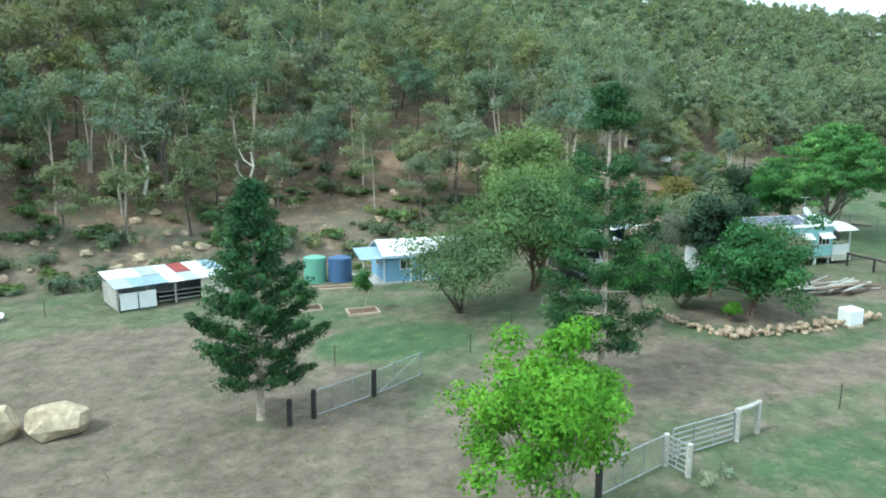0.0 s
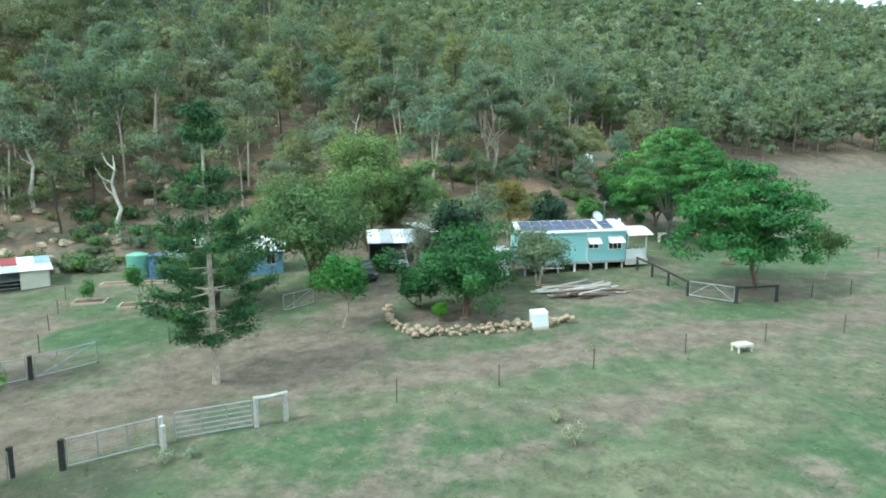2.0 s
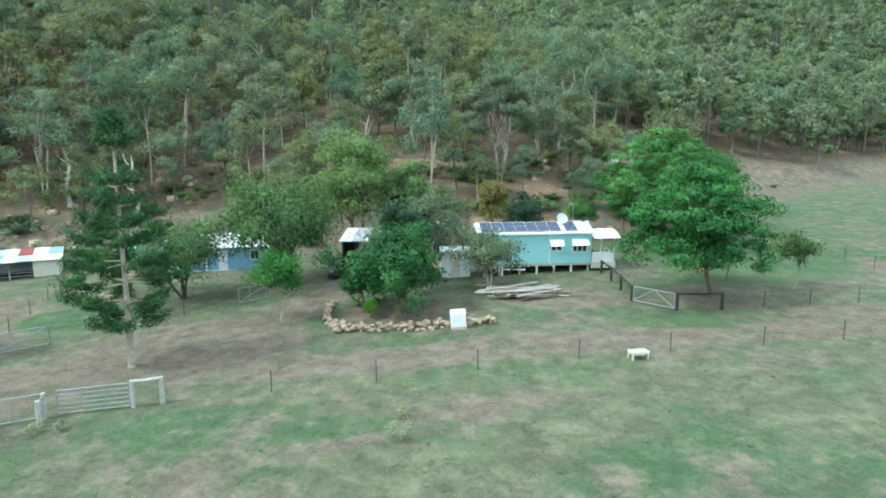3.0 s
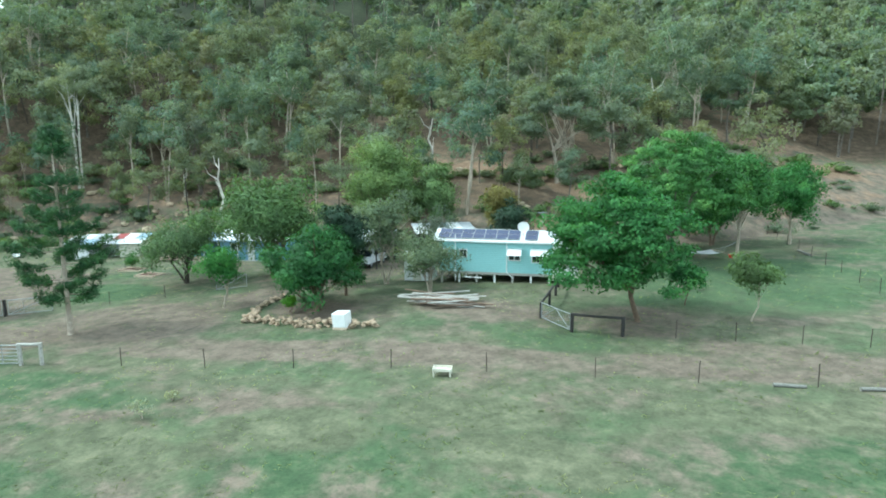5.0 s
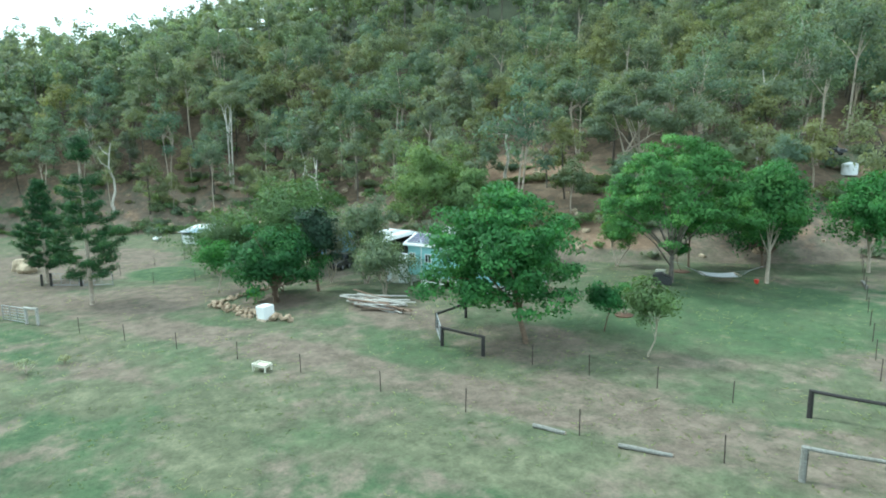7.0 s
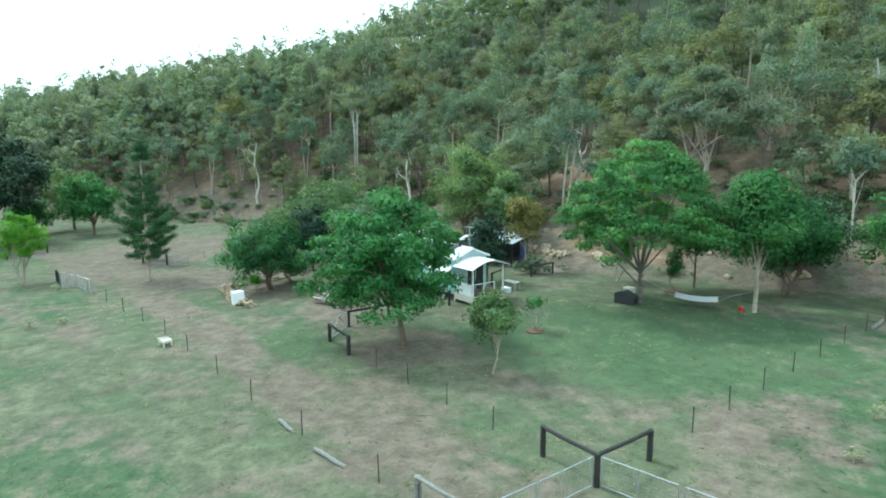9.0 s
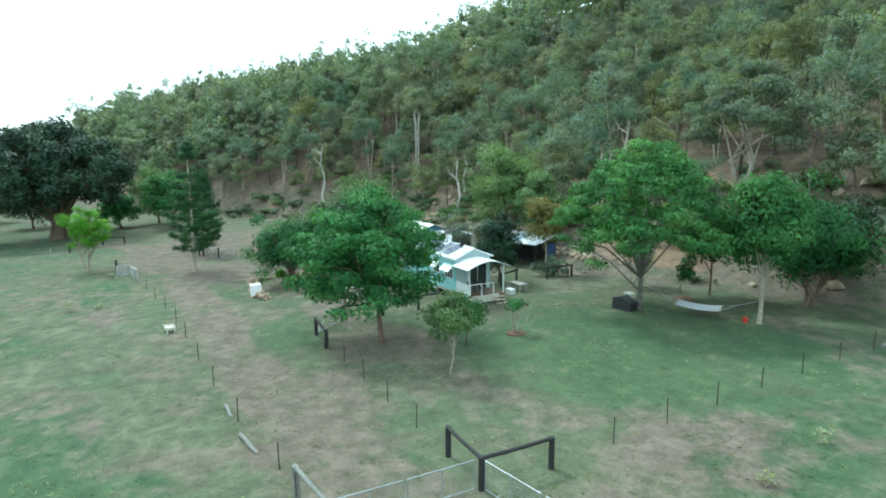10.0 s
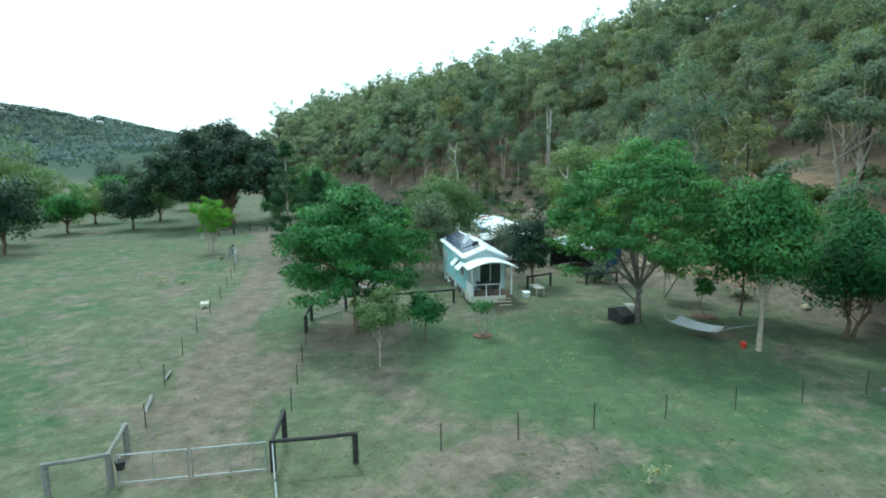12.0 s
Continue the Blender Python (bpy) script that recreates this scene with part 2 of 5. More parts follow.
def patch(x, y, cx, cy, rx, ry, turn=0):
    c, s = math.cos(radians(turn)), math.sin(radians(turn))
    u, v = (x - cx) * c + (y - cy) * s, -(x - cx) * s + (y - cy) * c
    return 1 - smooth(0.6, 1.3, np.hypot(u / rx, v / ry))


def open_slope(x, y):
    """The cleared and washed-out slopes below and inside the wood."""
    return np.maximum.reduce([patch(x, y, 62, 122, 26, 15, 45), patch(x, y, 46, 118, 12, 12), earth(x, y)])


def earth(x, y):
    return np.maximum.reduce([patch(x, y, 43, 132, 9, 3, 15), patch(x, y, 46, 114, 9, 3.5, 10), patch(x, y, 76, 214, 9, 5), patch(x, y, 129, 203, 8, 6),
                              patch(x, y, 9.5, 87.5, 9, 4, 10), patch(x, y, -4, 88, 9, 5), patch(x, y, 26, 88, 7, 3), patch(x, y, 52, 124, 9, 4, 30), patch(x, y, 38, 142, 6, 3), patch(x, y, 26, 76, 8, 3, 25)])


def mesh_of(name, verts, faces, mat, smooth_faces=False):
    """A mesh from arrays; faces all of one size."""
    verts, faces = np.asarray(verts, np.float32), np.asarray(faces, np.int32)
    me = bpy.data.meshes.new(name)
    n, k = faces.shape
    me.vertices.add(len(verts))
    me.vertices.foreach_set("co", verts.ravel())
    me.loops.add(n * k)
    me.loops.foreach_set("vertex_index", faces.ravel())
    me.polygons.add(n)
    me.polygons.foreach_set("loop_start", np.arange(0, n * k, k, dtype=np.int32))
    me.polygons.foreach_set("use_smooth", np.full(n, smooth_faces, dtype=bool))
    me.materials.append(mat)
    me.update(calc_edges=True)
    me.validate()
    return me


def axis_steps(a, b, step, far_lo, far_hi):
    mid = list(np.arange(a, b + step, step))
    lo, s, v = [], step, a
    while v > far_lo:
        s *= 1.12
        v -= s
        lo.append(v)
    hi, s, v = [], step, mid[-1]
    while v < far_hi:
        s *= 1.12
        v += s
        hi.append(v)
    return np.array(lo[::-1] + mid + hi)


def build_ground():
    xs, ys = axis_steps(-45, 92, 0.6, -3200, 3200), axis_steps(-5, 105, 0.6, -3200, 3200)
    X, Y = np.meshgrid(xs, ys)
    x, y = X.ravel(), Y.ravel()
    z = land(x, y)
    nx, ny = len(xs), len(ys)
    i = (np.arange(ny - 1)[:, None] * nx + np.arange(nx - 1)[None]).ravel()
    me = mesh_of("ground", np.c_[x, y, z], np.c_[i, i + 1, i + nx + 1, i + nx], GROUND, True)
    d = uphill(x, y)
    bare = np.full(x.shape, 0.4)
    lush = np.full(x.shape, 0.45)
    # drive and yard
    yard = np.maximum.reduce([patch(x, y, -18, 36, 17, 8, 0), patch(x, y, 0, 24.5, 14, 4.5, 25), patch(x, y, 9, 33, 9, 7, 20), patch(x, y, -24, 26, 14, 9), patch(x, y, -13, 24, 17, 10, 10), patch(x, y, 1, 23, 8, 5, 25)])
    drive = np.maximum.reduce([stripe(x, y, [(-26, 10), (-6, 23), (7, 30), (12, 38), (13, 50)], 3.2), stripe(x, y, [(12, 28.5), (30, 35), (50, 41.5), (62, 47.5)], 2.6)])
    bare = np.maximum.reduce([bare, 0.72 * yard, 0.66 * drive, 0.7 * patch(x, y, 32, 46, 6, 4), 0.62 * patch(x, y, 43, 48, 5, 5),
                              0.75 * patch(x, y, 20, 41, 4.5, 3), 0.6 * patch(x, y, 59, 45, 7, 4, 20), 0.55 * patch(x, y, 64, 58, 3, 8, 20),
                              0.6 * patch(x, y, 18, 58, 12, 6), 0.5 * patch(x, y, -3, 50, 7, 2), 0.55 * stripe(x, y, [(48, 88), (60, 108), (85, 140)], 5)])
    bare = np.maximum.reduce([bare, 0.85 * earth(x, y), 0.66 * smooth(-4, 0, d) * (1 - smooth(13, 20, d))])
    bare = np.minimum(bare, 1 - 0.9 * patch(x, y, -3, 38.5, 6.5, 4, 20))
    # green grass
    lush = np.maximum.reduce([lush, 0.95 * patch(x, y, -3, 38.5, 6, 3.6, 20), 0.7 * patch(x, y, -6, 45, 5, 3), 0.62 * patch(x, y, 48, 61, 12, 10, -20),
                              0.8 * patch(x, y, 16, 23, 7, 1.5, 25), 0.75 * patch(x, y, 33, 41.5, 2.6, 1.2), 0.8 * patch(x, y, 56, 32.5, 9, 3.4, 15), 0.72 * patch(x, y, 39, 21, 8, 4), 0.75 * patch(x, y, 20, 21.5, 7, 3, 20), 0.7 * patch(x, y, 30, 17, 7, 3),
                              0.85 * patch(x, y, 61, 64, 4, 7, 20), 0.8 * patch(x, y, 70, 48, 4, 3), 0.65 * patch(x, y, 45, 70, 9, 7), 0.62 * patch(x, y, 70, 100, 30, 30),
                              0.6 * patch(x, y, 0, -5, 70, 22), 0.5 * patch(x, y, 45, 20, 18, 8), 0.8 * patch(x, y, 57.6, 77, 5, 7)])
    lush = np.maximum.reduce([lush, 0.9 * patch(x, y, 59.6, 37.2, 3.6, 2, 25), 0.85 * patch(x, y, 52.6, 30.6, 6, 2.6, 15), 0.85 * patch(x, y, 8, 2.6, 14, 4, 10), 
                              0.8 * patch(x, y, 55.5, 73, 4, 6, 20), 0.8 * patch(x, y, 64.5, 60.5, 4, 3), 0.8 * patch(x, y, 17, 23.8, 5, 1.6, 25), 0.72 * patch(x, y, 46.5, 62, 7, 4, 30), 0.8 * patch(x, y, 60, 47.2, 2, 1.6), 0.9 * patch(x, y, -38, -14, 42, 12, 48), 0.7 * patch(x, y, 44, 26, 14, 5, 15), 0.66 * patch(x, y, 50, 66, 12, 9, 20)])
    bare = np.maximum.reduce([bare, 0.68 * patch(x, y, 60, 61, 2.6, 6, 15), 0.62 * patch(x, y, 30, 26, 6, 2.6, 20), 0.6 * patch(x, y, 52.2, 45.3, 6, 2.6, 20), 0.55 * patch(x, y, 24, 20, 9, 3.5, 10)])
    lush = np.minimum(lush, 1 - 0.8 * patch(x, y, 49, 55, 4, 2.5, 20))
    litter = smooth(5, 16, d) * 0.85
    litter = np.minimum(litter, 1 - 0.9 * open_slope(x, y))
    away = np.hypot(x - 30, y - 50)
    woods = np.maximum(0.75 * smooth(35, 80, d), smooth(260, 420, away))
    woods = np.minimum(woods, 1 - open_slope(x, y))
    pale = np.maximum.reduce([0.75 * patch(x, y, 39, 41.5, 7, 2.6, 18), 0.7 * patch(x, y, 30, 42.5, 3.5, 2), 0.6 * patch(x, y, 33, 49, 5, 1.6, 18), patch(x, y, 54.4, 37.2, 2.6, 1.8, 20), patch(x, y, 49.4, 35.4, 3, 1.6, 20), patch(x, y, 44.7, 27.7, 4, 2), patch(x, y, 16.7, 27.2, 4, 0.9, 22), patch(x, y, 27.5, 29.3, 3, 0.8, 20), patch(x, y, 33.5, 25.3, 5, 2.4, 20), patch(x, y, 27, 20.3, 5, 2.4), patch(x, y, 53.4, 36, 4, 1.8, 20), patch(x, y, 40, 30, 5, 2, 20), patch(x, y, 64, 40, 3, 2)])
    lush, bare = np.minimum(lush, 1 - 0.75 * pale), np.minimum(bare, 1 - 0.85 * pale)
    lawn = patch(x, y, 50, 63, 10, 14, -20)
    lush, bare = np.maximum(lush, 0.62 * lawn), np.minimum(bare, 1 - 0.82 * lawn)
    clay = np.maximum(0.8 * earth(x, y), 0.36 * smooth(0, 3, d) * (1 - smooth(10, 20, d)))
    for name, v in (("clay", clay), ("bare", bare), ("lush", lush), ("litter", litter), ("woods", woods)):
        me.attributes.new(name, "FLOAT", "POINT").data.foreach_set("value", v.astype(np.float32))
    return tagged(new("ground", me), "mottled pasture of dry and green grass with bare dirt drive and wooded hillside", "ground", kind="structure")


build_ground()


# ---- helpers for things ----
def thing(name, m, label, category, group="", kind=""):
    ob = new(name)
    ob.empty_display_size = 0.3
    ob.matrix_world = m
    return tagged(ob, label, category, group, kind)


def link_part(name, me, parent, label=""):
    ob = new(name, me)
    ob.parent = parent
    if label:
        tagged(ob, label)
    return ob


def part(name, bm, mat, parent, label="", bevel=0.0):
    if bevel:
        bmesh.ops.bevel(bm, geom=[e for e in bm.edges if e.is_manifold and e.calc_face_angle(0) > 0.6], offset=bevel, segments=2, affect="EDGES", profile=0.6)
    me = bpy.data.meshes.new(name)
    bm.to_mesh(me)
    bm.free()
    me.materials.append(mat)
    return link_part(name, me, parent, label)


def box(bm, x0, y0, z0, x1, y1, z1, m=None):
    r = bmesh.ops.create_cube(bm, size=1.0)
    t = Matrix.Translation(((x0 + x1) / 2, (y0 + y1) / 2, (z0 + z1) / 2)) @ Matrix.Diagonal((abs(x1 - x0), abs(y1 - y0), abs(z1 - z0), 1))
    bmesh.ops.transform(bm, matrix=(m or Matrix()) @ t, verts=r["verts"])
    return bm


def cube(*a, m=None):
    return box(bmesh.new(), *a, m=m)


def tube_arrays(pts, radii, sides=7):
    """A tapered tube along points, with closed ends."""
    pts = [Vector(p) for p in pts]
    verts, faces = [], []
    for i, p in enumerate(pts):
        d = (pts[min(i + 1, len(pts) - 1)] - pts[max(i - 1, 0)]).normalized()
        a = d.orthogonal().normalized() if abs(d.z) > 0.95 else d.cross(Vector((0, 0, 1))).normalized()
        b = d.cross(a)
        for k in range(sides):
            t = 2 * math.pi * k / sides
            verts.append(p + radii[i] * (a * math.cos(t) + b * math.sin(t)))
    for i in range(len(pts) - 1):
        for k in range(sides):
            k2 = (k + 1) % sides
            faces.append((i * sides + k, i * sides + k2, (i + 1) * sides + k2, (i + 1) * sides + k))
    return verts, faces


def tube(bm, pts, radii, sides=8):
    if isinstance(radii, (int, float)):
        radii = [radii] * len(pts)
    verts, faces = tube_arrays(pts, radii, sides)
    vs = [bm.verts.new(v) for v in verts]
    for f in faces:
        bm.faces.new([vs[i] for i in f])
    bm.faces.new(vs[:sides][::-1])
    bm.faces.new(vs[-sides:])
    return bm


def rod(a, b, r, sides=8, r2=None):
    return tube(bmesh.new(), [a, b], [r, r if r2 is None else r2], sides)


# ---- trees ----
def leaf_cards(rng, clumps, radius, count, size, flat=0.65, aspect=0.5, squash=0.75, stray=0.5):
    """Small leaf blades over clumps, shaded by the roundness of the clump; returns corners, faces and normals."""
    clumps = np.asarray(clumps, float)
    n = len(clumps) * count
    c = np.repeat(clumps, count, 0)
    out = c - clumps.mean(0)
    out /= np.linalg.norm(out, axis=1)[:, None] + 1e-9
    v = rng.normal(size=(n, 3)) + np.array([0, 0, 0.35])
    v /= np.linalg.norm(v, axis=1)[:, None] + 1e-9
    rad = np.repeat(np.broadcast_to(radius, len(clumps)) * (0.75 + 0.5 * rng.random(len(clumps))), count) * rng.random(n) ** 0.4
    c = c + v * rad[:, None] * np.array([1, 1, squash])
    soft = v * 0.75 + out * 0.4 + np.array([0, 0, flat * 0.8])
    soft /= np.linalg.norm(soft, axis=1)[:, None] + 1e-9
    nrm = soft + rng.normal(size=(n, 3)) * stray
    nrm /= np.linalg.norm(nrm, axis=1)[:, None] + 1e-9
    a = np.cross(nrm, rng.normal(size=(n, 3)))
    a /= np.linalg.norm(a, axis=1)[:, None] + 1e-9
    b = np.cross(nrm, a)
    s = size * (0.6 + 0.8 * rng.random(n))[:, None]
    verts = np.stack([c - a * s, c + a * s * 0.5 - b * s * aspect, c + a * s * 0.5 + b * s * aspect], 1).reshape(-1, 3)
    soft = soft * 0.75 + nrm * 0.4
    soft /= np.linalg.norm(soft, axis=1)[:, None] + 1e-9
    return verts, np.arange(3 * n).reshape(-1, 3), np.repeat(soft, 3, 0)


def leaf_mesh(name, mat, *sets):
    """One mesh of leaf blades from sets of corners, faces and normals."""
    start, faces = 0, []
    for v, f, n in sets:
        faces.append(f + start)
        start += len(v)
    me = mesh_of(name, np.concatenate([q[0] for q in sets]), np.concatenate(faces), mat, True)
    me.attributes.new("custom_normal", "FLOAT_VECTOR", "POINT").data.foreach_set("vector", np.concatenate([q[2] for q in sets]).astype(np.float32).ravel())
    return me


def blob_clumps(rng, n, centre, r, shell=0.45, rough=0.35, low=-0.6):
    """Places of leaf clumps in an uneven rounded crown."""
    out, seedv = [], Vector(rng.random(3) * 50)
    while len(out) < n:
        v = rng.normal(size=3)
        v /= np.linalg.norm(v)
        if v[2] < low:
            continue
        k = (rng.random() ** shell) * (1 + rough * 1.6 * noise.noise(Vector(v) * 1.7 + seedv))
        out.append(np.array(centre) + v * np.array(r) * k)
    return np.array(out)


def umbrella_clumps(rng, n, top, rx, ry, drop, thick):
    """Places of leaf clumps in a spreading, flat-topped crown."""
    out, seedv = [], Vector(rng.random(3) * 50)
    while len(out) < n:
        a, r = rng.random() * 2 * math.pi, rng.random() ** 0.5
        k = 1 + 0.28 * noise.noise(Vector((math.cos(a) * 1.5, math.sin(a) * 1.5, 0)) + seedv)
        x, y = rx * r * k * math.cos(a), ry * r * k * math.sin(a)
        z = top - drop * r ** 2.2 - thick * rng.random() ** 1.6 * (1.05 - 0.5 * r) + 0.5 * noise.noise(Vector((x * 0.4, y * 0.4, 3)) + seedv)
        out.append((x, y, z))
    return np.array(out)


def wood(rng, clumps, fork, radius, stems=1, limbs=10, bend=0.25, sides=7, spread=0.5):
    """Trunks with limbs that reach to the clumps; returns corners and faces."""
    verts, faces = [], []

    def add(pts, radii, s):
        v, f = tube_arrays(pts, radii, s)
        o = len(verts)
        verts.extend(v)
        faces.extend([tuple(i + o for i in q) for q in f])

    mid = clumps.mean(0)
    order = rng.permutation(len(clumps))
    for s in range(stems):
        a = 2 * math.pi * (s + rng.random() * 0.5) / stems
        off = np.array([math.cos(a), math.sin(a), 0]) * (0 if stems == 1 else radius * 1.3)
        lean = np.array([math.cos(a), math.sin(a), 0]) * (spread if stems > 1 else 0) * fork
        top = np.array([mid[0] * 0.5, mid[1] * 0.5, fork]) + lean + rng.normal(size=3) * [bend, bend, 0]
        k = off * 0.6 + (top - off) * 0.5 + rng.normal(size=3) * [bend, bend, 0] * 0.5
        add([off - [0, 0, 0.25], off + [0, 0, 0.15], k, top], [radius * 1.35, radius, radius * 0.82, radius * 0.62], sides)
        mine = order[s::stems][:limbs]
        for j in mine:
            c = clumps[j]
            start = top if rng.random() < 0.6 else k + (top - k) * rng.random()
            m = start + (c - start) * 0.5 + np.array([0, 0, 0.12 * np.linalg.norm(c - start)]) + rng.normal(size=3) * 0.15
            r = radius * (0.28 + 0.2 * rng.random())
            add([start - (c - start) * 0.04, m, c], [r, r * 0.6, r * 0.2], 5)
    return verts, faces


def tree(x, y, label, category, leaf, bark, clumps, radius, count, size, trunk_r, fork, seed, stems=1, limbs=12, turn=0, flat=0.5, aspect=0.5, spread=0.35, group="", squash=0.75, name="tree"):
    rng = np.random.default_rng(seed)
    t = thing(name, pose(x, y, at(x, y), 0, 0, turn), label, category, group)
    v, f = wood(rng, clumps, fork, trunk_r, stems, limbs, spread=spread)
    link_part("trunk", mesh_of("trunk", v, f, bark, True), t)
    link_part("crown", leaf_mesh("crown", leaf, leaf_cards(rng, clumps, radius, int(count * 2.3), size * 0.72, flat, aspect, squash)), t)
    return t


def round_tree(x, y, h, w, label, leaf, bark, seed, low=1.5, n=70, count=70, size=0.2, trunk=0.15, stems=1, category="tree", lowcut=-0.75, depth=None, rough=0.35, clump=None, name="tree", limbs=12, group=""):
    rng = np.random.default_rng(seed + 1000)
    rz = (h - low) / 2
    cl = blob_clumps(rng, n, (0, 0, low + rz), (w / 2, (depth or w) / 2, rz), 0.5, rough, lowcut)
    cr = clump or 0.12 * w + 0.25
    cl[:, :2] *= max(0.3, 1 - cr / (w / 2) * 0.7)
    cl[:, 2] = low + rz + (cl[:, 2] - low - rz) * max(0.3, 1 - cr / rz * 0.5)
    return tree(x, y, label, category, leaf, bark, cl, cr, count, size, trunk, low + rz * 0.35, seed, stems, limbs, name=name, group=group)


def pine(x, y, h, w, label, seed, low, levels, tuft, top_bare, ragged, sag):
    """A tall whorled conifer: bare inner boughs that carry thick plumes of needles at their ends."""
    rng = np.random.default_rng(seed)
    t = thing("pine_tree", pose(x, y, at(x, y)), label, "pine tree")
    tv, tf = tube_arrays([(0, 0, -0.2), (0, 0, 0.3), (0.03, 0, h * 0.3), (0, 0.04, h * 0.65), (0.02, 0, h)], [0.27, 0.19, 0.15, 0.1, 0.035], 9)
    cl, rad = [], []
    for i in range(levels):
        k = i / (levels - 1)
        z = low + (h * 0.96 - low) * k
        if top_bare[0] < k < top_bare[1]:
            continue
        reach = w / 2 * min(1.0, (1.06 - k) ** 0.8 * 1.12) * (0.82 + 0.18 * min(1, k * 6))
        for j in range(5):
            if rng.random() < ragged:
                continue
            a = 2 * math.pi * (j + 0.5 * (i % 2) + rng.random() * 0.4) / 5
            L = reach * (0.68 + 0.42 * rng.random())
            e = np.array([math.cos(a), math.sin(a), 0])
            p0 = np.array([0, 0, z + rng.uniform(-0.15, 0.15)])
            p1 = p0 + e * L * 0.6 + [0, 0, (-sag + 0.3 * k) * L]
            p2 = p0 + e * L + [0, 0, (0.26 - sag + 0.5 * k) * L]
            v, f = tube_arrays([p0, 0.25 * p0 + 0.5 * p1 + 0.25 * p2, p2], [0.05, 0.032, 0.012], 5)
            link_part("bough", mesh_of("bough", v, f, BARK_PALE, True), t)
            side = np.array([-e[1], e[0], 0])
            for s in np.linspace(0.4, 1.0, max(3, int(L / 0.45))):
                q = (1 - s) ** 2 * p0 + 2 * s * (1 - s) * p1 + s * s * p2
                for o in ((-1, 1) if s < 0.9 else (0,)):
                    cl.append(q + side * o * tuft * 0.55 * (1.1 - 0.5 * s) + rng.normal(size=3) * 0.07 + [0, 0, 0.08])
                    rad.append(tuft * (0.6 + 0.3 * rng.random()))
    for s in np.linspace(0, 1, 5):
        for o in range(3):
            cl.append(np.array([0.3 * math.cos(o * 2.1), 0.3 * math.sin(o * 2.1), h * (0.945 + 0.06 * s)]) * [1 - 0.7 * s, 1 - 0.7 * s, 1])
            rad.append(tuft * (1.1 - 0.5 * s))
    link_part("trunk", mesh_of("trunk", tv, tf, BARK_PALE, True), t)
    link_part("foliage", leaf_mesh("foliage", L_PINE, leaf_cards(rng, cl, np.array(rad), 100, 0.13, 0.35, 0.22, 0.75, 0.6)), t)
    return t


# ---- the trees of the yard ----
L_HAZY = leafage("dry_grey_leaves", (0.19, 0.21, 0.165), (0.26, 0.28, 0.22), 0.35, 0.6)
L_DROOP = leafage("drooping_leaves", (0.1, 0.175, 0.09), (0.17, 0.25, 0.13), 0.4, 0.5)
pine(-8.5, 27.7, 10.9, 6.2, "dense dark green pine beside the timber gate post", 11, 1.8, 13, 0.5, (2, 3), 0.0, 0.0)
pine(7.7, 29.4, 14.6, 6.9, "tall ragged pine with tufted boughs and pale trunk", 12, 2.9, 11, 0.64, (0.74, 0.9), 0.06, 0.2)
round_tree(2.9, 16.3, 7.9, 5.8, "bright lime green young tree with forked pale stems", L_LIME, BARK_PALE, 21, 1.8, 78, 110, 0.13, 0.1, 3, rough=0.4, clump=0.66)
round_tree(12.4, 39.1, 5.2, 4.4, "small fresh green tree beside the drive", L_MID, BARK_PALE, 22, 1.7, 42, 60, 0.17, 0.09)
round_tree(20.7, 41.2, 6.8, 9.2, "broad dark green tree behind the stone wall", L_BUSH, BARK_BROWN, 23, 0.4, 110, 80, 0.2, 0.14, 4, rough=0.6, clump=0.95)
round_tree(17.0, 43.4, 3.2, 3.4, "low dark green shrub beside the stone wall", L_DEEP, BARK_BROWN, 24, 0.3, 30, 60, 0.17, 0.06, 3, "shrub", name="shrub")
round_tree(18.9, 40.0, 1.5, 1.5, "lime green citrus seedling in the stone bed", L_LIME, BARK_BROWN, 25, 0.3, 12, 40, 0.13, 0.03, 2, "shrub", name="shrub")
round_tree(19.8, 45.6, 8.6, 4.8, "dark bronze-green tree above the carport bush", L_DARK, BARK_BROWN, 26, 2.0, 60, 70, 0.2, 0.14)
round_tree(26.2, 48.6, 5.2, 6.2, "sparse grey-green tree in front of the house", L_GREY, BARK_PALE, 27, 0.6, 66, 55, 0.16, 0.09, 3, rough=0.5)
round_tree(20.6, 50.2, 8.2, 6.0, "upright grey-green tree beside the garden shed", L_GREY, BARK_PALE, 127, 0.8, 76, 60, 0.17, 0.12, 2, rough=0.45)
round_tree(17.0, 48.4, 7.4, 4.8, "hazy grey tree with thin dry leaves by the carport", L_HAZY, BARK_PALE, 28, 0.9, 60, 55, 0.12, 0.07, 4)
round_tree(21.5, 57.5, 6.4, 4.4, "hazy grey tree behind the garden shed", L_HAZY, BARK_PALE, 128, 0.9, 44, 50, 0.13, 0.07, 3)
round_tree(7.4, 49.4, 10.2, 12.5, "broad olive green tree hanging over the cottage", L_OLIVE, BARK_BROWN, 29, 0.9, 150, 75, 0.22, 0.24, 3)
round_tree(1.2, 44.0, 6.8, 9.8, "wide drooping grey-green tree before the cottage", L_DROOP, BARK_DARK, 30, 1.0, 90, 65, 0.18, 0.12, 4, rough=0.5)
round_tree(8.8, 66.0, 13.6, 10.5, "tall pale green willowy tree at the foot of the hill", L_WILLOW, BARK_BROWN, 31, 1.5, 130, 70, 0.24, 0.22, 2)
round_tree(14.0, 68.5, 9.6, 7.0, "pale green willowy tree at the foot of the hill", L_WILLOW, BARK_BROWN, 32, 1.0, 70, 65, 0.24, 0.18, 2)
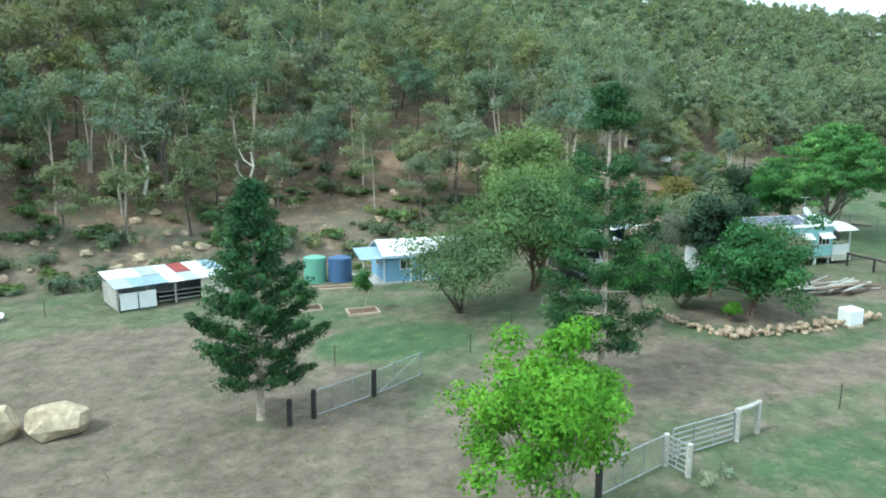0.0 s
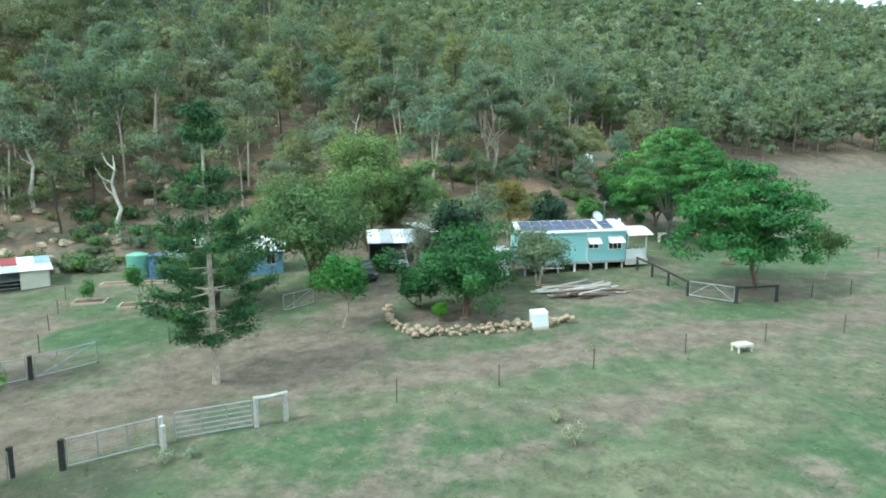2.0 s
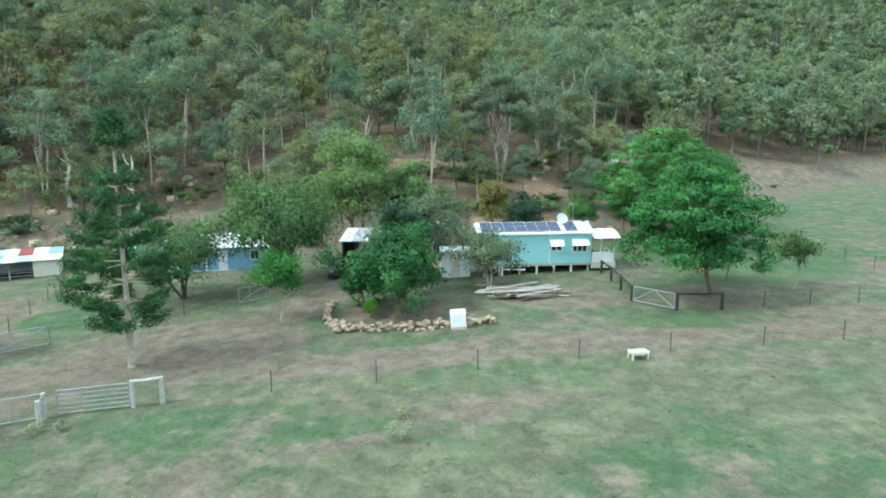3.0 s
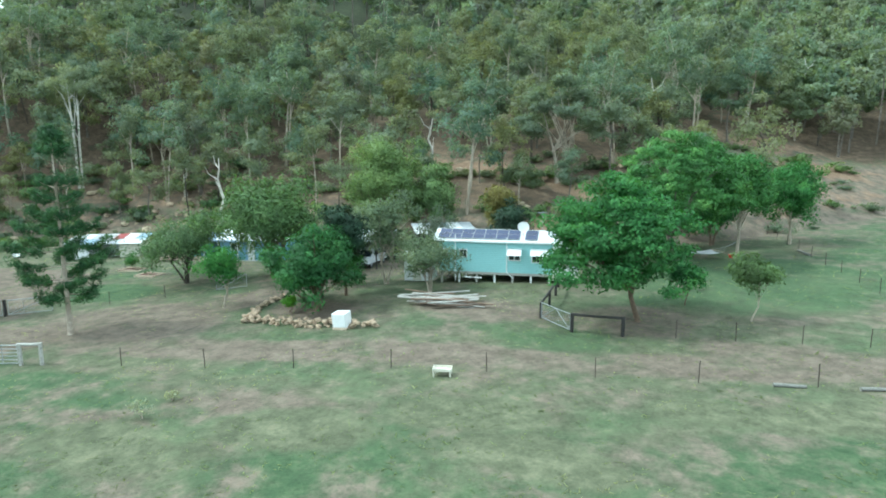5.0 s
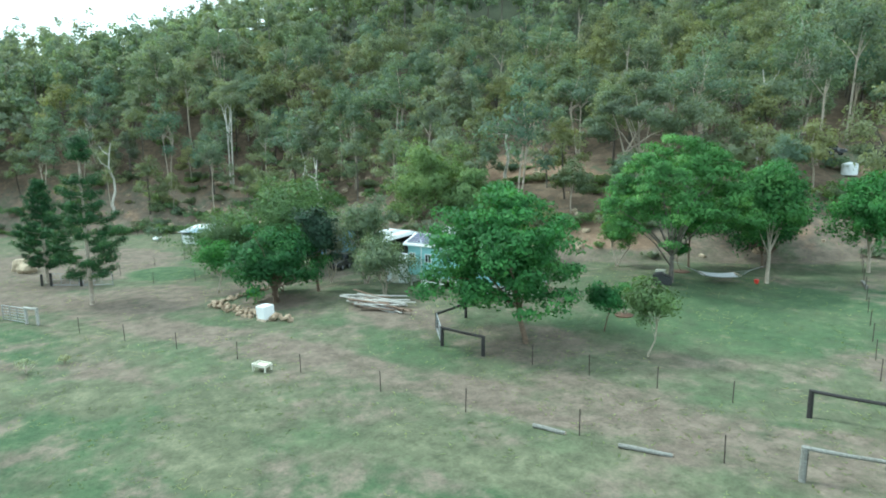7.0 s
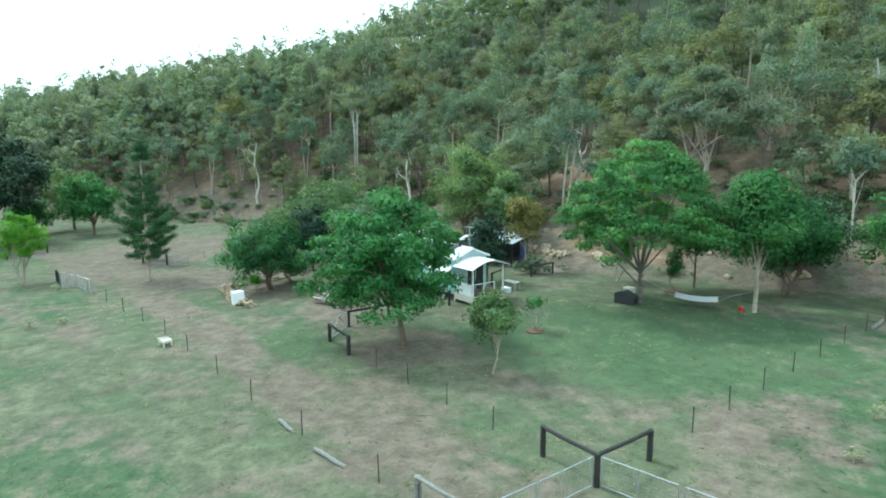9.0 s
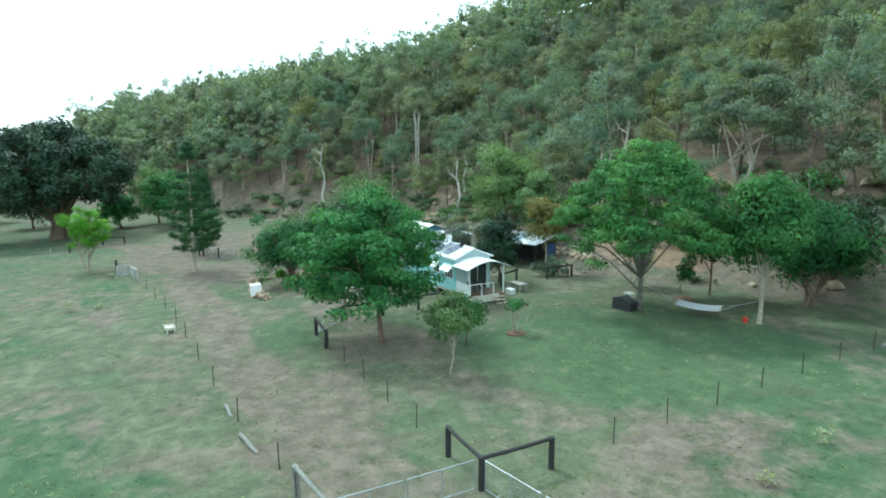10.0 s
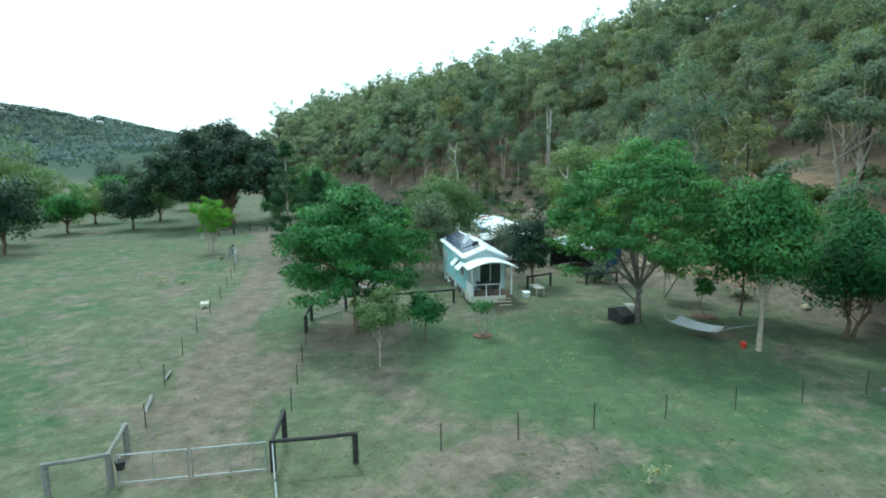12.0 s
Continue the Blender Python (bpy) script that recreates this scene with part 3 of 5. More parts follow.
round_tree(28.0, 60.2, 6.4, 5.2, "dark glossy tree with pale blossom behind the house", L_DARK, BARK_BROWN, 33, 0.9, 60, 65, 0.2, 0.13)
round_tree(24.2, 66.0, 8.0, 5.0, "slender tree with yellowing leaves", L_YELLOW, BARK_PALE, 34, 2.4, 46, 55, 0.2, 0.1)
rng = np.random.default_rng(5)
big = np.vstack([umbrella_clumps(rng, 95, 9.6, 5.0, 4.8, 3.2, 4.6), blob_clumps(rng, 52, (-0.4, -0.3, 4.7), (4.6, 4.5, 2.8), 0.4), blob_clumps(rng, 24, (-0.8, -0.5, 3.3), (4.9, 4.6, 1.4), 0.35)]) + np.array([-1.3, -0.7, 0])
tree(43.2, 48.2, "spreading deep green shade tree beside the dark rail gate", "tree", L_DEEP, BARK_BROWN, big, 1.12, 92, 0.2, 0.2, 3.4, 41, 1, 20, spread=0.2, squash=0.45)
fern = np.vstack([umbrella_clumps(rng, 170, 11.8, 6.4, 6.2, 5.6, 2.8), umbrella_clumps(rng, 48, 8.0, 5.2, 5.2, 3.4, 2.0)])
tree(41.4, 67.2, "umbrella-shaped feathery green tree with a forked grey trunk", "tree", L_FERN, BARK_GUM, fern, 0.95, 80, 0.19, 0.24, 2.2, 42, 1, 13, spread=0.42, squash=0.42)
round_tree(46.5, 73.2, 10.6, 6.6, "dense upright green tree with a pale trunk", L_FERN, BARK_PALE, 43, 2.6, 110, 75, 0.21, 0.17)
round_tree(50.6, 83.2, 9.4, 7.2, "dense rounded green tree along the wire fence", L_DEEP, BARK_PALE, 44, 1.2, 100, 70, 0.21, 0.16)
round_tree(43.2, 79.6, 8.8, 9.0, "dark green bushy tree behind the hammock", L_BUSH, BARK_BROWN, 45, 0.4, 120, 80, 0.21, 0.15, 2, rough=0.5)
round_tree(39.8, 84.5, 6.8, 8.0, "low dark spreading tree at the back of the lawn", L_DARK, BARK_BROWN, 145, 0.3, 80, 75, 0.21, 0.13, 3, rough=0.5)
round_tree(38.6, 74.6, 7.6, 5.4, "small dark tree behind the umbrella tree", L_DEEP, BARK_BROWN, 46, 1.6, 56, 60, 0.2, 0.11)
round_tree(49.9, 51.5, 5.0, 3.7, "slender sapling with pale green leaves", L_OLIVE, BARK_PALE, 47, 1.4, 34, 50, 0.16, 0.05)
round_tree(45.3, 53.4, 3.5, 3.2, "dark green young tree on the lawn", L_DEEP, BARK_BROWN, 48, 1.0, 28, 55, 0.16, 0.05)
round_tree(44.2, 57.0, 2.6, 2.4, "sparse frangipani bush in a mulch ring", L_FERN, BARK_PALE, 49, 1.2, 9, 18, 0.16, 0.045, 5, "shrub", name="shrub")
round_tree(39.4, 72.0, 2.8, 1.6, "young tree inside a round garden ring", L_DEEP, BARK_BROWN, 50, 1.2, 14, 40, 0.14, 0.04)
round_tree(33.5, 70.5, 5.4, 4.2, "light green tree at the back of the lawn", L_FERN, BARK_PALE, 51, 1.2, 40, 55, 0.18, 0.08, 2)
rng = np.random.default_rng(8)
fig = np.vstack([umbrella_clumps(rng, 200, 20.0, 15.0, 14.0, 9.5, 6), blob_clumps(rng, 90, (0, 0, 9), (12, 11, 6), 0.3)])
tree(-39, -2.8, "huge dark fig tree with a broad dome crown", "tree", L_DARK, BARK_BROWN, fig, 2.0, 60, 0.5, 0.9, 5, 61, 4, 14, spread=0.3)
for k, (fx, fy, fh, fw) in enumerate([(-52, -26, 11, 12), (-68, -44, 9, 12), (-80, -34, 9, 10), (-42, -52, 13, 15), (-95, -70, 10, 14), (-60, -70, 12, 14), (-62, 8, 13, 12), (-48, 14, 12, 11), (-110, -50, 10, 14), (-78, -90, 12, 15), (-56, 2, 8, 9), (2, -17, 14, 13), (-8, -26, 11, 11), (-26, -29, 9, 10), (-33, -20, 11, 11), (-46, -38, 9, 12), (-20, -44, 10, 12), (-64, -18, 10, 12), (-88, -52, 11, 14), (-30, -60, 11, 14), (-120, -80, 12, 16), (-104, -100, 12, 16), (-70, -116, 12, 16), (-140, -100, 12, 18), (-76, -86, 22, 24)]):
    round_tree(fx, fy, fh, fw * 1.1, "paddock tree beyond the flat green field", (L_OLIVE, L_DEEP, L_DARK)[k % 3], BARK_BROWN, 70 + k, 0.3, 60, 70, 0.36, 0.3, group="paddock trees")


# ---- the wooded hillside ----
def gum_clumps(rng, h, w):
    """Billowing eucalypt crown: rounded tufts in a main dome and lower side domes."""
    out = [blob_clumps(rng, 18, (0, 0, h * 0.66), (w * 0.37, w * 0.37, h * 0.27), 0.4, 0.5, -0.6)]
    for k in range(3):
        a, r = rng.random() * 6.283, w * 0.3
        out.append(blob_clumps(rng, 3, (r * math.cos(a), r * math.sin(a), h * (0.36 + 0.2 * rng.random())), (w * 0.15, w * 0.15, h * 0.07), 0.5, 0.3, -0.3))
    return rng.permutation(np.vstack(out))


L_GUM_BLUE = leafage("blue_gum_leaves", (0.17, 0.25, 0.195), (0.275, 0.355, 0.275), 0.25, 0.12, 0.45)
L_GUM_DULL = leafage("dull_gum_leaves", (0.21, 0.235, 0.18), (0.29, 0.31, 0.24), 0.25, 0.12, 0.45)
GUM_LEAVES = (L_GUM, L_GUM_OLIVE, L_GUM_BLUE, L_GUM, L_GUM_OLIVE, L_GUM, L_GUM_DULL, L_GUM_BLUE, L_GUM_OLIVE)
GUMS = []
for k in range(9):
    rng = np.random.default_rng(300 + k)
    gh, gw = (13, 15, 17, 11, 14, 18, 12, 15, 9)[k], (9, 9.8, 10.2, 8, 8.6, 10.8, 7.6, 9.2, 7.6)[k]
    cl = gum_clumps(rng, gh, gw)
    v, f = wood(rng, cl, gh * 0.5, 0.1 + gh * 0.004, 1 + (k % 4 == 2), 7, 0.35, 6, 0.12)
    tv = mesh_of("trunk", v, f, (BARK_GUM, BARK_DARK, BARK_PALE)[k % 3], True)
    GUMS.append((tv, leaf_mesh("crown", GUM_LEAVES[k], leaf_cards(rng, cl, 0.13 * gw + 0.15, 88, 0.24, 0.4, 0.5, 0.72)), cl, gh, gw))


def landmark_gum():
    rng = np.random.default_rng(91)
    cl = np.vstack([blob_clumps(rng, 16, c, (2.2, 2.2, 1.3), 0.5, 0.4, -0.3) for c in ((0, 0, 13.2), (3.0, 0.6, 11.2), (-3.2, 0.4, 11.4), (0.8, 2.6, 11.0), (-1.4, -2.6, 9.8), (2.2, -2.2, 9.0), (4.4, -0.6, 8.0), (-4.4, -0.8, 8.2), (3.4, 2.4, 6.8), (-3.0, -2.8, 6.6))])
    tree(22.0, 88.4, "large eucalypt with a forked cream trunk above the house", "tree", L_GUM, BARK_PALE, cl, 1.0, 40, 0.26, 0.3, 4.2, 92, 2, 6, spread=0.3)


landmark_gum()
rng = np.random.default_rng(95)
tall = np.vstack([blob_clumps(rng, 16, c, (2.4, 2.4, 1.5), 0.5, 0.4, -0.4) for c in ((0.4, 0, 17.6), (2.4, 0.6, 15.6), (-2.2, 0.8, 16.0))])
tree(-50.5, 63.3, "tall eucalypt with twin straight white trunks in the wood", "tree", L_GUM, BARK_WHITE, tall, 1.1, 50, 0.26, 0.2, 14.0, 96, 2, 8, spread=0.05)
slim = blob_clumps(rng, 26, (0, 0, 8.2), (1.9, 1.9, 2.2), 0.5, 0.5, -0.7)
tree(40.3, 89.9, "slender young eucalypt with a straight pale trunk", "tree", L_GUM_BLUE, BARK_WHITE, slim, 0.8, 50, 0.2, 0.11, 6.0, 97, 1, 10)


def snag(x, y, h, seed):
    """A dead bleached trunk with a few broken limbs."""
    rng = np.random.default_rng(seed)
    t = thing("dead_tree", pose(x, y, at(x, y), 0, 0, rng.random() * 360), "dead bleached tree with a crooked bare trunk", "dead tree", "dead trees")
    pts = [np.array([0, 0, -0.3])] + [np.array([0.35 * math.sin(k * 1.9 + seed), 0.3 * math.cos(k * 1.3), h * k / 6]) for k in range(1, 7)]
    part("trunk", tube(bmesh.new(), pts, [0.3, 0.24, 0.21, 0.18, 0.14, 0.1, 0.05], 8), BARK_WHITE, t)
    for k in (3, 4, 5):
        a = rng.random() * 6.28
        e = np.array([math.cos(a), math.sin(a), 0])
        part("limb", tube(bmesh.new(), [pts[k], pts[k] + e * 1.1 + [0, 0, 0.7], pts[k] + e * 1.7 + [0, 0, 1.9]], [0.09, 0.06, 0.02], 6), BARK_WHITE, t)


for k, (x, y, h) in enumerate(((-55.7, 43.5, 13), (-20, 66, 9), (-33, 70, 10), (4, 84, 9), (30, 104, 12), (48, 152, 13))):
    snag(x, y, h, k)


def forest_places():
    rng = np.random.default_rng(77)
    n, out, cell = 90000, [], {}
    xs, ys, luck = rng.uniform(-420, 420, n), rng.uniform(-270, 520, n), rng.random(n)
    ds = uphill(xs, ys)
    ok = (ds > 5) & (ds < np.where(xs < 30, 165, 250)) & (xs > -260 - ys) & (open_slope(xs, ys) < 0.3)
    ok &= (np.hypot(xs - 22.0, ys - 88.4) > 6.5) & (np.hypot(xs - 40.3, ys - 89.9) > 6.5) & (np.hypot(xs + 50.5, ys - 63.3) > 3.5)
    ok &= ~((ds < 14) & (luck < np.where(xs > 22, 0.88, 0.55)))
    for x, y, d in zip(xs[ok].tolist(), ys[ok].tolist(), ds[ok].tolist()):
        gap = 3.9 if d < 60 else 5.7
        key = (int(x // 8), int(y // 8))
        if any((x - px) ** 2 + (y - py) ** 2 < gap * gap for i in (-1, 0, 1) for j in (-1, 0, 1) for px, py in cell.get((key[0] + i, key[1] + j), ())):
            continue
        cell.setdefault(key, []).append((x, y))
        out.append((x, y, d))
    return out


def plant_forest():
    places = forest_places()
    places.sort(key=lambda q: math.hypot(q[0] - 10, q[1] - 55))
    rng = random.Random(4)
    far, bark_v, bark_f = {}, [], []
    n_b = 0
    nrng = np.random.default_rng(9)
    for i, (x, y, d) in enumerate(places):
        k, s, turn = rng.randrange(9), rng.uniform(0.8, 1.2), rng.uniform(0, 360)
        if d < 20:
            s *= 0.85
        if i < 260:
            m = pose(x, y, at(x, y), 0, 0, turn) @ Matrix.Diagonal((s, s, s * rng.uniform(0.9, 1.1), 1))
            t = thing("gum_tree", m, ("grey-green eucalypt with an open crown on the wooded hill", "olive eucalypt with a burnt dark trunk on the wooded hill", "eucalypt with forked pale trunk on the wooded hill")[k % 3], "tree", "hillside gum trees")
            link_part("trunk", GUMS[k][0], t)
            link_part("crown", GUMS[k][1], t)
            continue
        tv, cv, cl, gh, gw = GUMS[k]
        a = radians(turn)
        rot = np.array([[math.cos(a), -math.sin(a), 0], [math.sin(a), math.cos(a), 0], [0, 0, 1]])
        p = np.array([x, y, at(x, y)])
        if d > 60:
            cl = cl[:15]
        q, wide = (cl * s) @ rot.T + p, (0.14 * gw if d < 60 else 0.17 * gw) * s
        far.setdefault(GUM_LEAVES[k], []).append(leaf_cards(nrng, q, wide, 36 if d < 60 else 32, 0.42 if d < 60 else 0.56, 0.4, 0.55, 0.75))
        if d < 120:
            v, f = tube_arrays([p - [0, 0, 0.4], p + [0.2, 0.1, gh * s * 0.4], p + [0.1, 0.3, gh * s * 0.8]], [0.2, 0.15, 0.07], 4)
            bark_v.append(np.array([tuple(q) for q in v]))
            bark_f.append(np.array(f) + n_b)
            n_b += len(v)
    for leaf, sets in far.items():
        tagged(new("far_woods", leaf_mesh("far_woods", leaf, *sets)), "soft grey-green eucalypt canopy covering the upper hillside", "woods", kind="stuff")
    tagged(new("far_trunks", mesh_of("far_trunks", np.vstack(bark_v), np.vstack(bark_f), BARK_GUM)), "thin grey eucalypt trunks on the upper hillside", "tree trunks", kind="stuff")


plant_forest()


def distant_woods():
    """Tree canopy over the far hill across the valley, with haze mixed into its leaf colour."""
    rng = np.random.default_rng(23)
    x, y = rng.uniform(-1500, -330, 5200), rng.uniform(-1400, -300, 5200)
    keep = (land(x, y) > 1.5) | (rng.random(5200) < 0.3)
    x, y = x[keep], y[keep]
    places = np.c_[x, y, land(x, y) + 3]
    tagged(new("distant_woods", leaf_mesh("distant_woods", L_FAR, leaf_cards(rng, places, 11.0, 20, 2.4, 0.5, 0.6, 0.5))), "woods on the hill across the valley, tinted blue-green for haze", "woods", kind="stuff")


# the blue in this leaf colour is painted-in haze of the distance
L_FAR = leafage("haze_tinted_leaves", (0.105, 0.15, 0.148), (0.14, 0.185, 0.18), 0.2, 0.004, 0.3)
distant_woods()


# ---- fences and gates ----
def on(x, y, dz=0.0):
    return Vector((x, y, at(x, y, dz)))


def fence(pts, label, height=1.15, wires=3, r=0.028, mat=None, strainers=(), group="wire fences"):
    """A wire fence: each picket a part, the wires one part."""
    x0, y0 = pts[0]
    base = on(x0, y0)
    t = thing("wire_fence", Matrix.Translation(base), label, "fence", group)
    for i, (x, y) in enumerate(pts):
        p = on(x, y) - base
        rr = 0.07 if i in strainers else r
        part("post", rod(p - Vector((0, 0, 0.3)), p + Vector((0.02 * math.sin(i * 2.1), 0.03 * math.cos(i * 1.7), height + (0.15 if i in strainers else 0.05 * math.sin(i)))), rr, 6), mat or PICKET, t)
    for k in range(wires):
        h = height * (0.2 + 0.75 * k / max(1, wires - 1))
        part("wire", tube(bmesh.new(), [on(x, y, h) - base for x, y in pts], 0.0016, 4), PICKET, t)
    return t


def post_thing(p, h, r, mat, label):
    t = thing("gate_post", Matrix.Translation(p), label, "post")
    bm = tube(bmesh.new(), [(0, 0, -0.4), (0, 0, h * 0.5), (0.015, 0.01, h - 0.03), (0.015, 0.01, h)], [r, r * 0.97, r * 0.94, r * 0.8], 10)
    part("shaft", bm, mat, t)
    return t


def rail_frame(pts, label, h=1.3, r=0.11, mat=None, rail_r=0.09):
    """Thick posts with a round rail from head to head."""
    base = on(*pts[0])
    t = thing("rail_fence", Matrix.Translation(base), label, "fence")
    heads = []
    for x, y in pts:
        p = on(x, y) - base
        part("post", tube(bmesh.new(), [p - Vector((0, 0, 0.4)), p + Vector((0, 0, h * 0.6)), p + Vector((0.01, 0, h))], [r, r, r * 0.95], 10), mat or TIMBER_DARK, t)
        heads.append(p + Vector((0, 0, h - rail_r * 0.6)))
    for a, b in zip(heads[:-1], heads[1:]):
        mid = (a + b) / 2 - Vector((0, 0, 0.03))
        part("rail", tube(bmesh.new(), [a - (b - a).normalized() * 0.1, mid, b + (b - a).normalized() * 0.1], [rail_r, rail_r * 0.92, rail_r * 0.97], 9), mat or TIMBER_DARK, t)
    return t


def gate(a, b, label, h=1.15, style="mesh", r=0.028, lift=0.12):
    """A steel farm gate hung from a to b."""
    a, b = on(*a, lift), on(*b, lift)
    t = thing("farm_gate", Matrix.Translation(a), label, "gate", "farm gates")
    d = b - a
    up = Vector((0, 0, h))
    frame_bm = bmesh.new()
    for p, q in ((Vector(), d), (up, d + up), (Vector(), up), (d, d + up)):
        tube(frame_bm, [p, q], r, 8)
    part("gate_frame", frame_bm, GALV, t)
    n = max(2, round(d.length / 1.2))
    if style in ("mesh", "rails"):
        for k in range(1, n):
            part("stile", rod(d * k / n, d * k / n + up, r * 0.8, 6), GALV, t)
    if style == "rails":
        for k in (0.2, 0.4, 0.6, 0.8):
            part("rail", rod(up * k, d + up * k, r * 0.8, 6), GALV, t)
    if style == "brace":
        for p, q in ((Vector(), d * 0.5 + up), (d * 0.5 + up, d)):
            part("brace", rod(p, q, r * 0.8, 6), GALV, t)
    if style == "diagonal":
        part("brace", rod(Vector(), d + up, r * 0.8, 6), GALV, t)
        part("stile", rod(d * 0.35, d * 0.35 + up, r * 0.8, 6), GALV, t)
    if style in ("mesh", "brace", "diagonal"):
        bm = bmesh.new()
        m = int(d.length / 0.17)
        for k in range(1, m):
            tube(bm, [d * k / m, d * k / m + up], 0.0025, 3)
        for k in range(1, 8):
            tube(bm, [up * k / 8, d + up * k / 8], 0.0025, 3)
        part("wire_mesh", bm, GALV, t, "fine galvanised mesh")
    return t


LANE = [(13.1, 24.8), (17.9, 26.9), (22.9, 29.0), (28.0, 31.1), (33.4, 33.2), (38.5, 35.0), (43.9, 36.9), (48.7, 38.6), (53.9, 40.6), (59.1, 42.9), (61.7, 43.7)]
fence(LANE, "sagging wire fence on rusty steel pickets along the lane")
fence([(43.2, 44.7), (46.2, 45.7), (49.5, 46.7), (53.0, 47.7), (56.4, 48.7), (59.4, 49.6)], "wire fence on steel pickets beside the shade tree lawn")
fence([(61.3, 53.3), (60.0, 56.5), (58.8, 59.6), (57.6, 62.8), (56.4, 66.0), (55.2, 69.3), (54.0, 72.6), (52.8, 75.9), (51.6, 79.2), (50.4, 82.5), (49.2, 85.8), (48.0, 89.1)], "wire netting fence on dark pickets along the lawn")
fence([(-1.2, 32.7), (1.6, 36.0), (4.4, 39.4), (6.9, 42.9)], "wire fence beside the green lawn and drive")
fence([(-3.5, 30.1), (-6.2, 34.4), (-8.6, 38.6), (-10.8, 42.6), (-13.0, 46.6)], "wire fence between the goat yard and the lawn")
fence([(-24.5, 46.2), (-30, 45.9), (-36, 45.0), (-42, 44.0), (-48, 42.6)], "old wire fence along the rocky bank")
fence([(3.7, 19.6), (-2, 14.6), (-8, 10), (-14, 5.4)], "wire fence running from the drive gate", mat=TIMBER_GREY, r=0.05)
# drive gates
gate((-6.0, 27.8), (-3.65, 30.0), "silver steel mesh gate between timber posts", 1.2, "mesh")
gate((-3.3, 30.3), (-1.2, 32.7), "silver steel gate with a diagonal brace", 1.2, "diagonal")
for x, y, h in ((-7.0, 27.0, 1.25), (-6.05, 27.75, 1.4), (-3.5, 30.15, 1.4)):
    post_thing(on(x, y), h, 0.13, TIMBER_DARK, "dark tarred timber gate post")
gate((6.9, 42.9), (8.6, 44.9), "white steel gate with a diagonal brace by the drive", 1.15, "diagonal")
# paddock gates
gate((5.55, 20.4), (8.3, 22.25), "galvanised mesh gate at the drive", 1.15, "mesh")
gate((8.85, 22.75), (11.8, 24.05), "galvanised five-rail gate at the paddock", 1.15, "rails", 0.032)
for x, y in ((3.7, 19.7), (5.4, 20.3)):
    post_thing(on(x, y), 1.3, 0.13, TIMBER_DARK, "weathered dark timber gate post")
for x, y in ((8.45, 22.35), (9.0, 21.5)):
    post_thing(on(x, y), 1.3, 0.12, TIMBER_GREY, "grey weathered timber gate post")
gate((8.5, 22.4), (8.95, 21.55), "short galvanised kissing gate panel", 1.1, "rails")
rail_frame([(11.95, 24.1), (13.1, 24.75)], "pale weathered timber rail frame", 1.4, 0.12, TIMBER_GREY, 0.1)
# house gate
rail_frame([(35.3, 54.0), (36.0, 51.6), (36.6, 48.8), (37.2, 45.7)], "dark tarred rail fence from house to gate", 1.15, 0.1)
gate((37.3, 45.6), (39.95, 43.95), "white steel gate with crossed braces", 1.05, "brace", 0.03)
rail_frame([(40.1, 43.9), (43.2, 44.6)], "dark tarred rail frame beside the white gate", 1.25, 0.12)
rail_frame([(30.2, 59.8), (28.2, 61.8)], "dark tarred rail behind the veranda", 1.2, 0.1)
rail_frame([(27.6, 65.0), (26.8, 67.7)], "dark tarred rail at the back of the lawn", 1.15, 0.1)
rail_frame([(-17.7, 6.5), (-19.9, 8.2)], "dark timber rail frame beside the drive", 1.2, 0.13)
rail_frame([(-25.3, 8.6), (-25.6, 11.8)], "dark timber rail frame beside the drive", 1.2, 0.13)
# corner of the lane
rail_frame([(59.45, 49.6), (62.3, 50.3), (61.35, 53.3)], "thick black timber corner rail of the lane", 1.3, 0.12, TIMBER_DARK, 0.085)
gate((62.35, 50.05), (63.2, 47.5), "white mesh gate across the lane", 1.1, "mesh", 0.026)
gate((63.25, 47.35), (64.0, 45.0), "white mesh gate across the lane", 1.1, "mesh", 0.026)
gate((62.5, 50.4), (65.1, 51.6), "white mesh gate standing open on the lawn side", 1.1, "mesh", 0.026)
gate((65.3, 51.7), (67.9, 52.9), "white mesh gate standing open on the lawn side", 1.1, "mesh", 0.026)
rail_frame([(61.6, 43.7), (64.1, 44.75), (65.1, 43.0)], "grey weathered timber corner rail of the lane", 1.35, 0.13, TIMBER_WORN, 0.08)


def bucket():
    t = thing("feed_bucket", Matrix.Translation(on(63.9, 45.05, 0.62)), "black plastic bucket hung on the lane gate post", "bucket")
    part("tub", tube(bmesh.new(), [(0, 0, 0), (0, 0, 0.3), (0, 0, 0.34), (0, 0, 0.33)], [0.14, 0.19, 0.2, 0.17], 14), TIMBER_DARK, t)
    part("handle", tube(bmesh.new(), [(-0.19, 0, 0.32), (-0.1, 0, 0.48), (0.1, 0, 0.48), (0.19, 0, 0.32)], 0.012, 6), GALV, t)


bucket()

# ---- buildings ----
CYAN = ribbed("aqua_boards", (0.33, 0.62, 0.63), 0.16, "Z", 0.6, 0, 0.06, 0.5)
PALE_BOARDS = ribbed("pale_boards", (0.6, 0.72, 0.73), 0.16, "Z", 0.6, 0, 0.06, 0.5)
ROOF_WHITE = ribbed("white_roof_sheet", (0.74, 0.77, 0.78), 0.2, "X", 0.4, 0.1, 0.08)
ROOF_GREY = ribbed("old_zinc_sheet", (0.46, 0.5, 0.53), 0.2, "X", 0.5, 0.3, 0.25)
ROOF_RED = ribbed("red_roof_sheet", (0.3, 0.06, 0.06), 0.2, "X", 0.5, 0.1, 0.3)
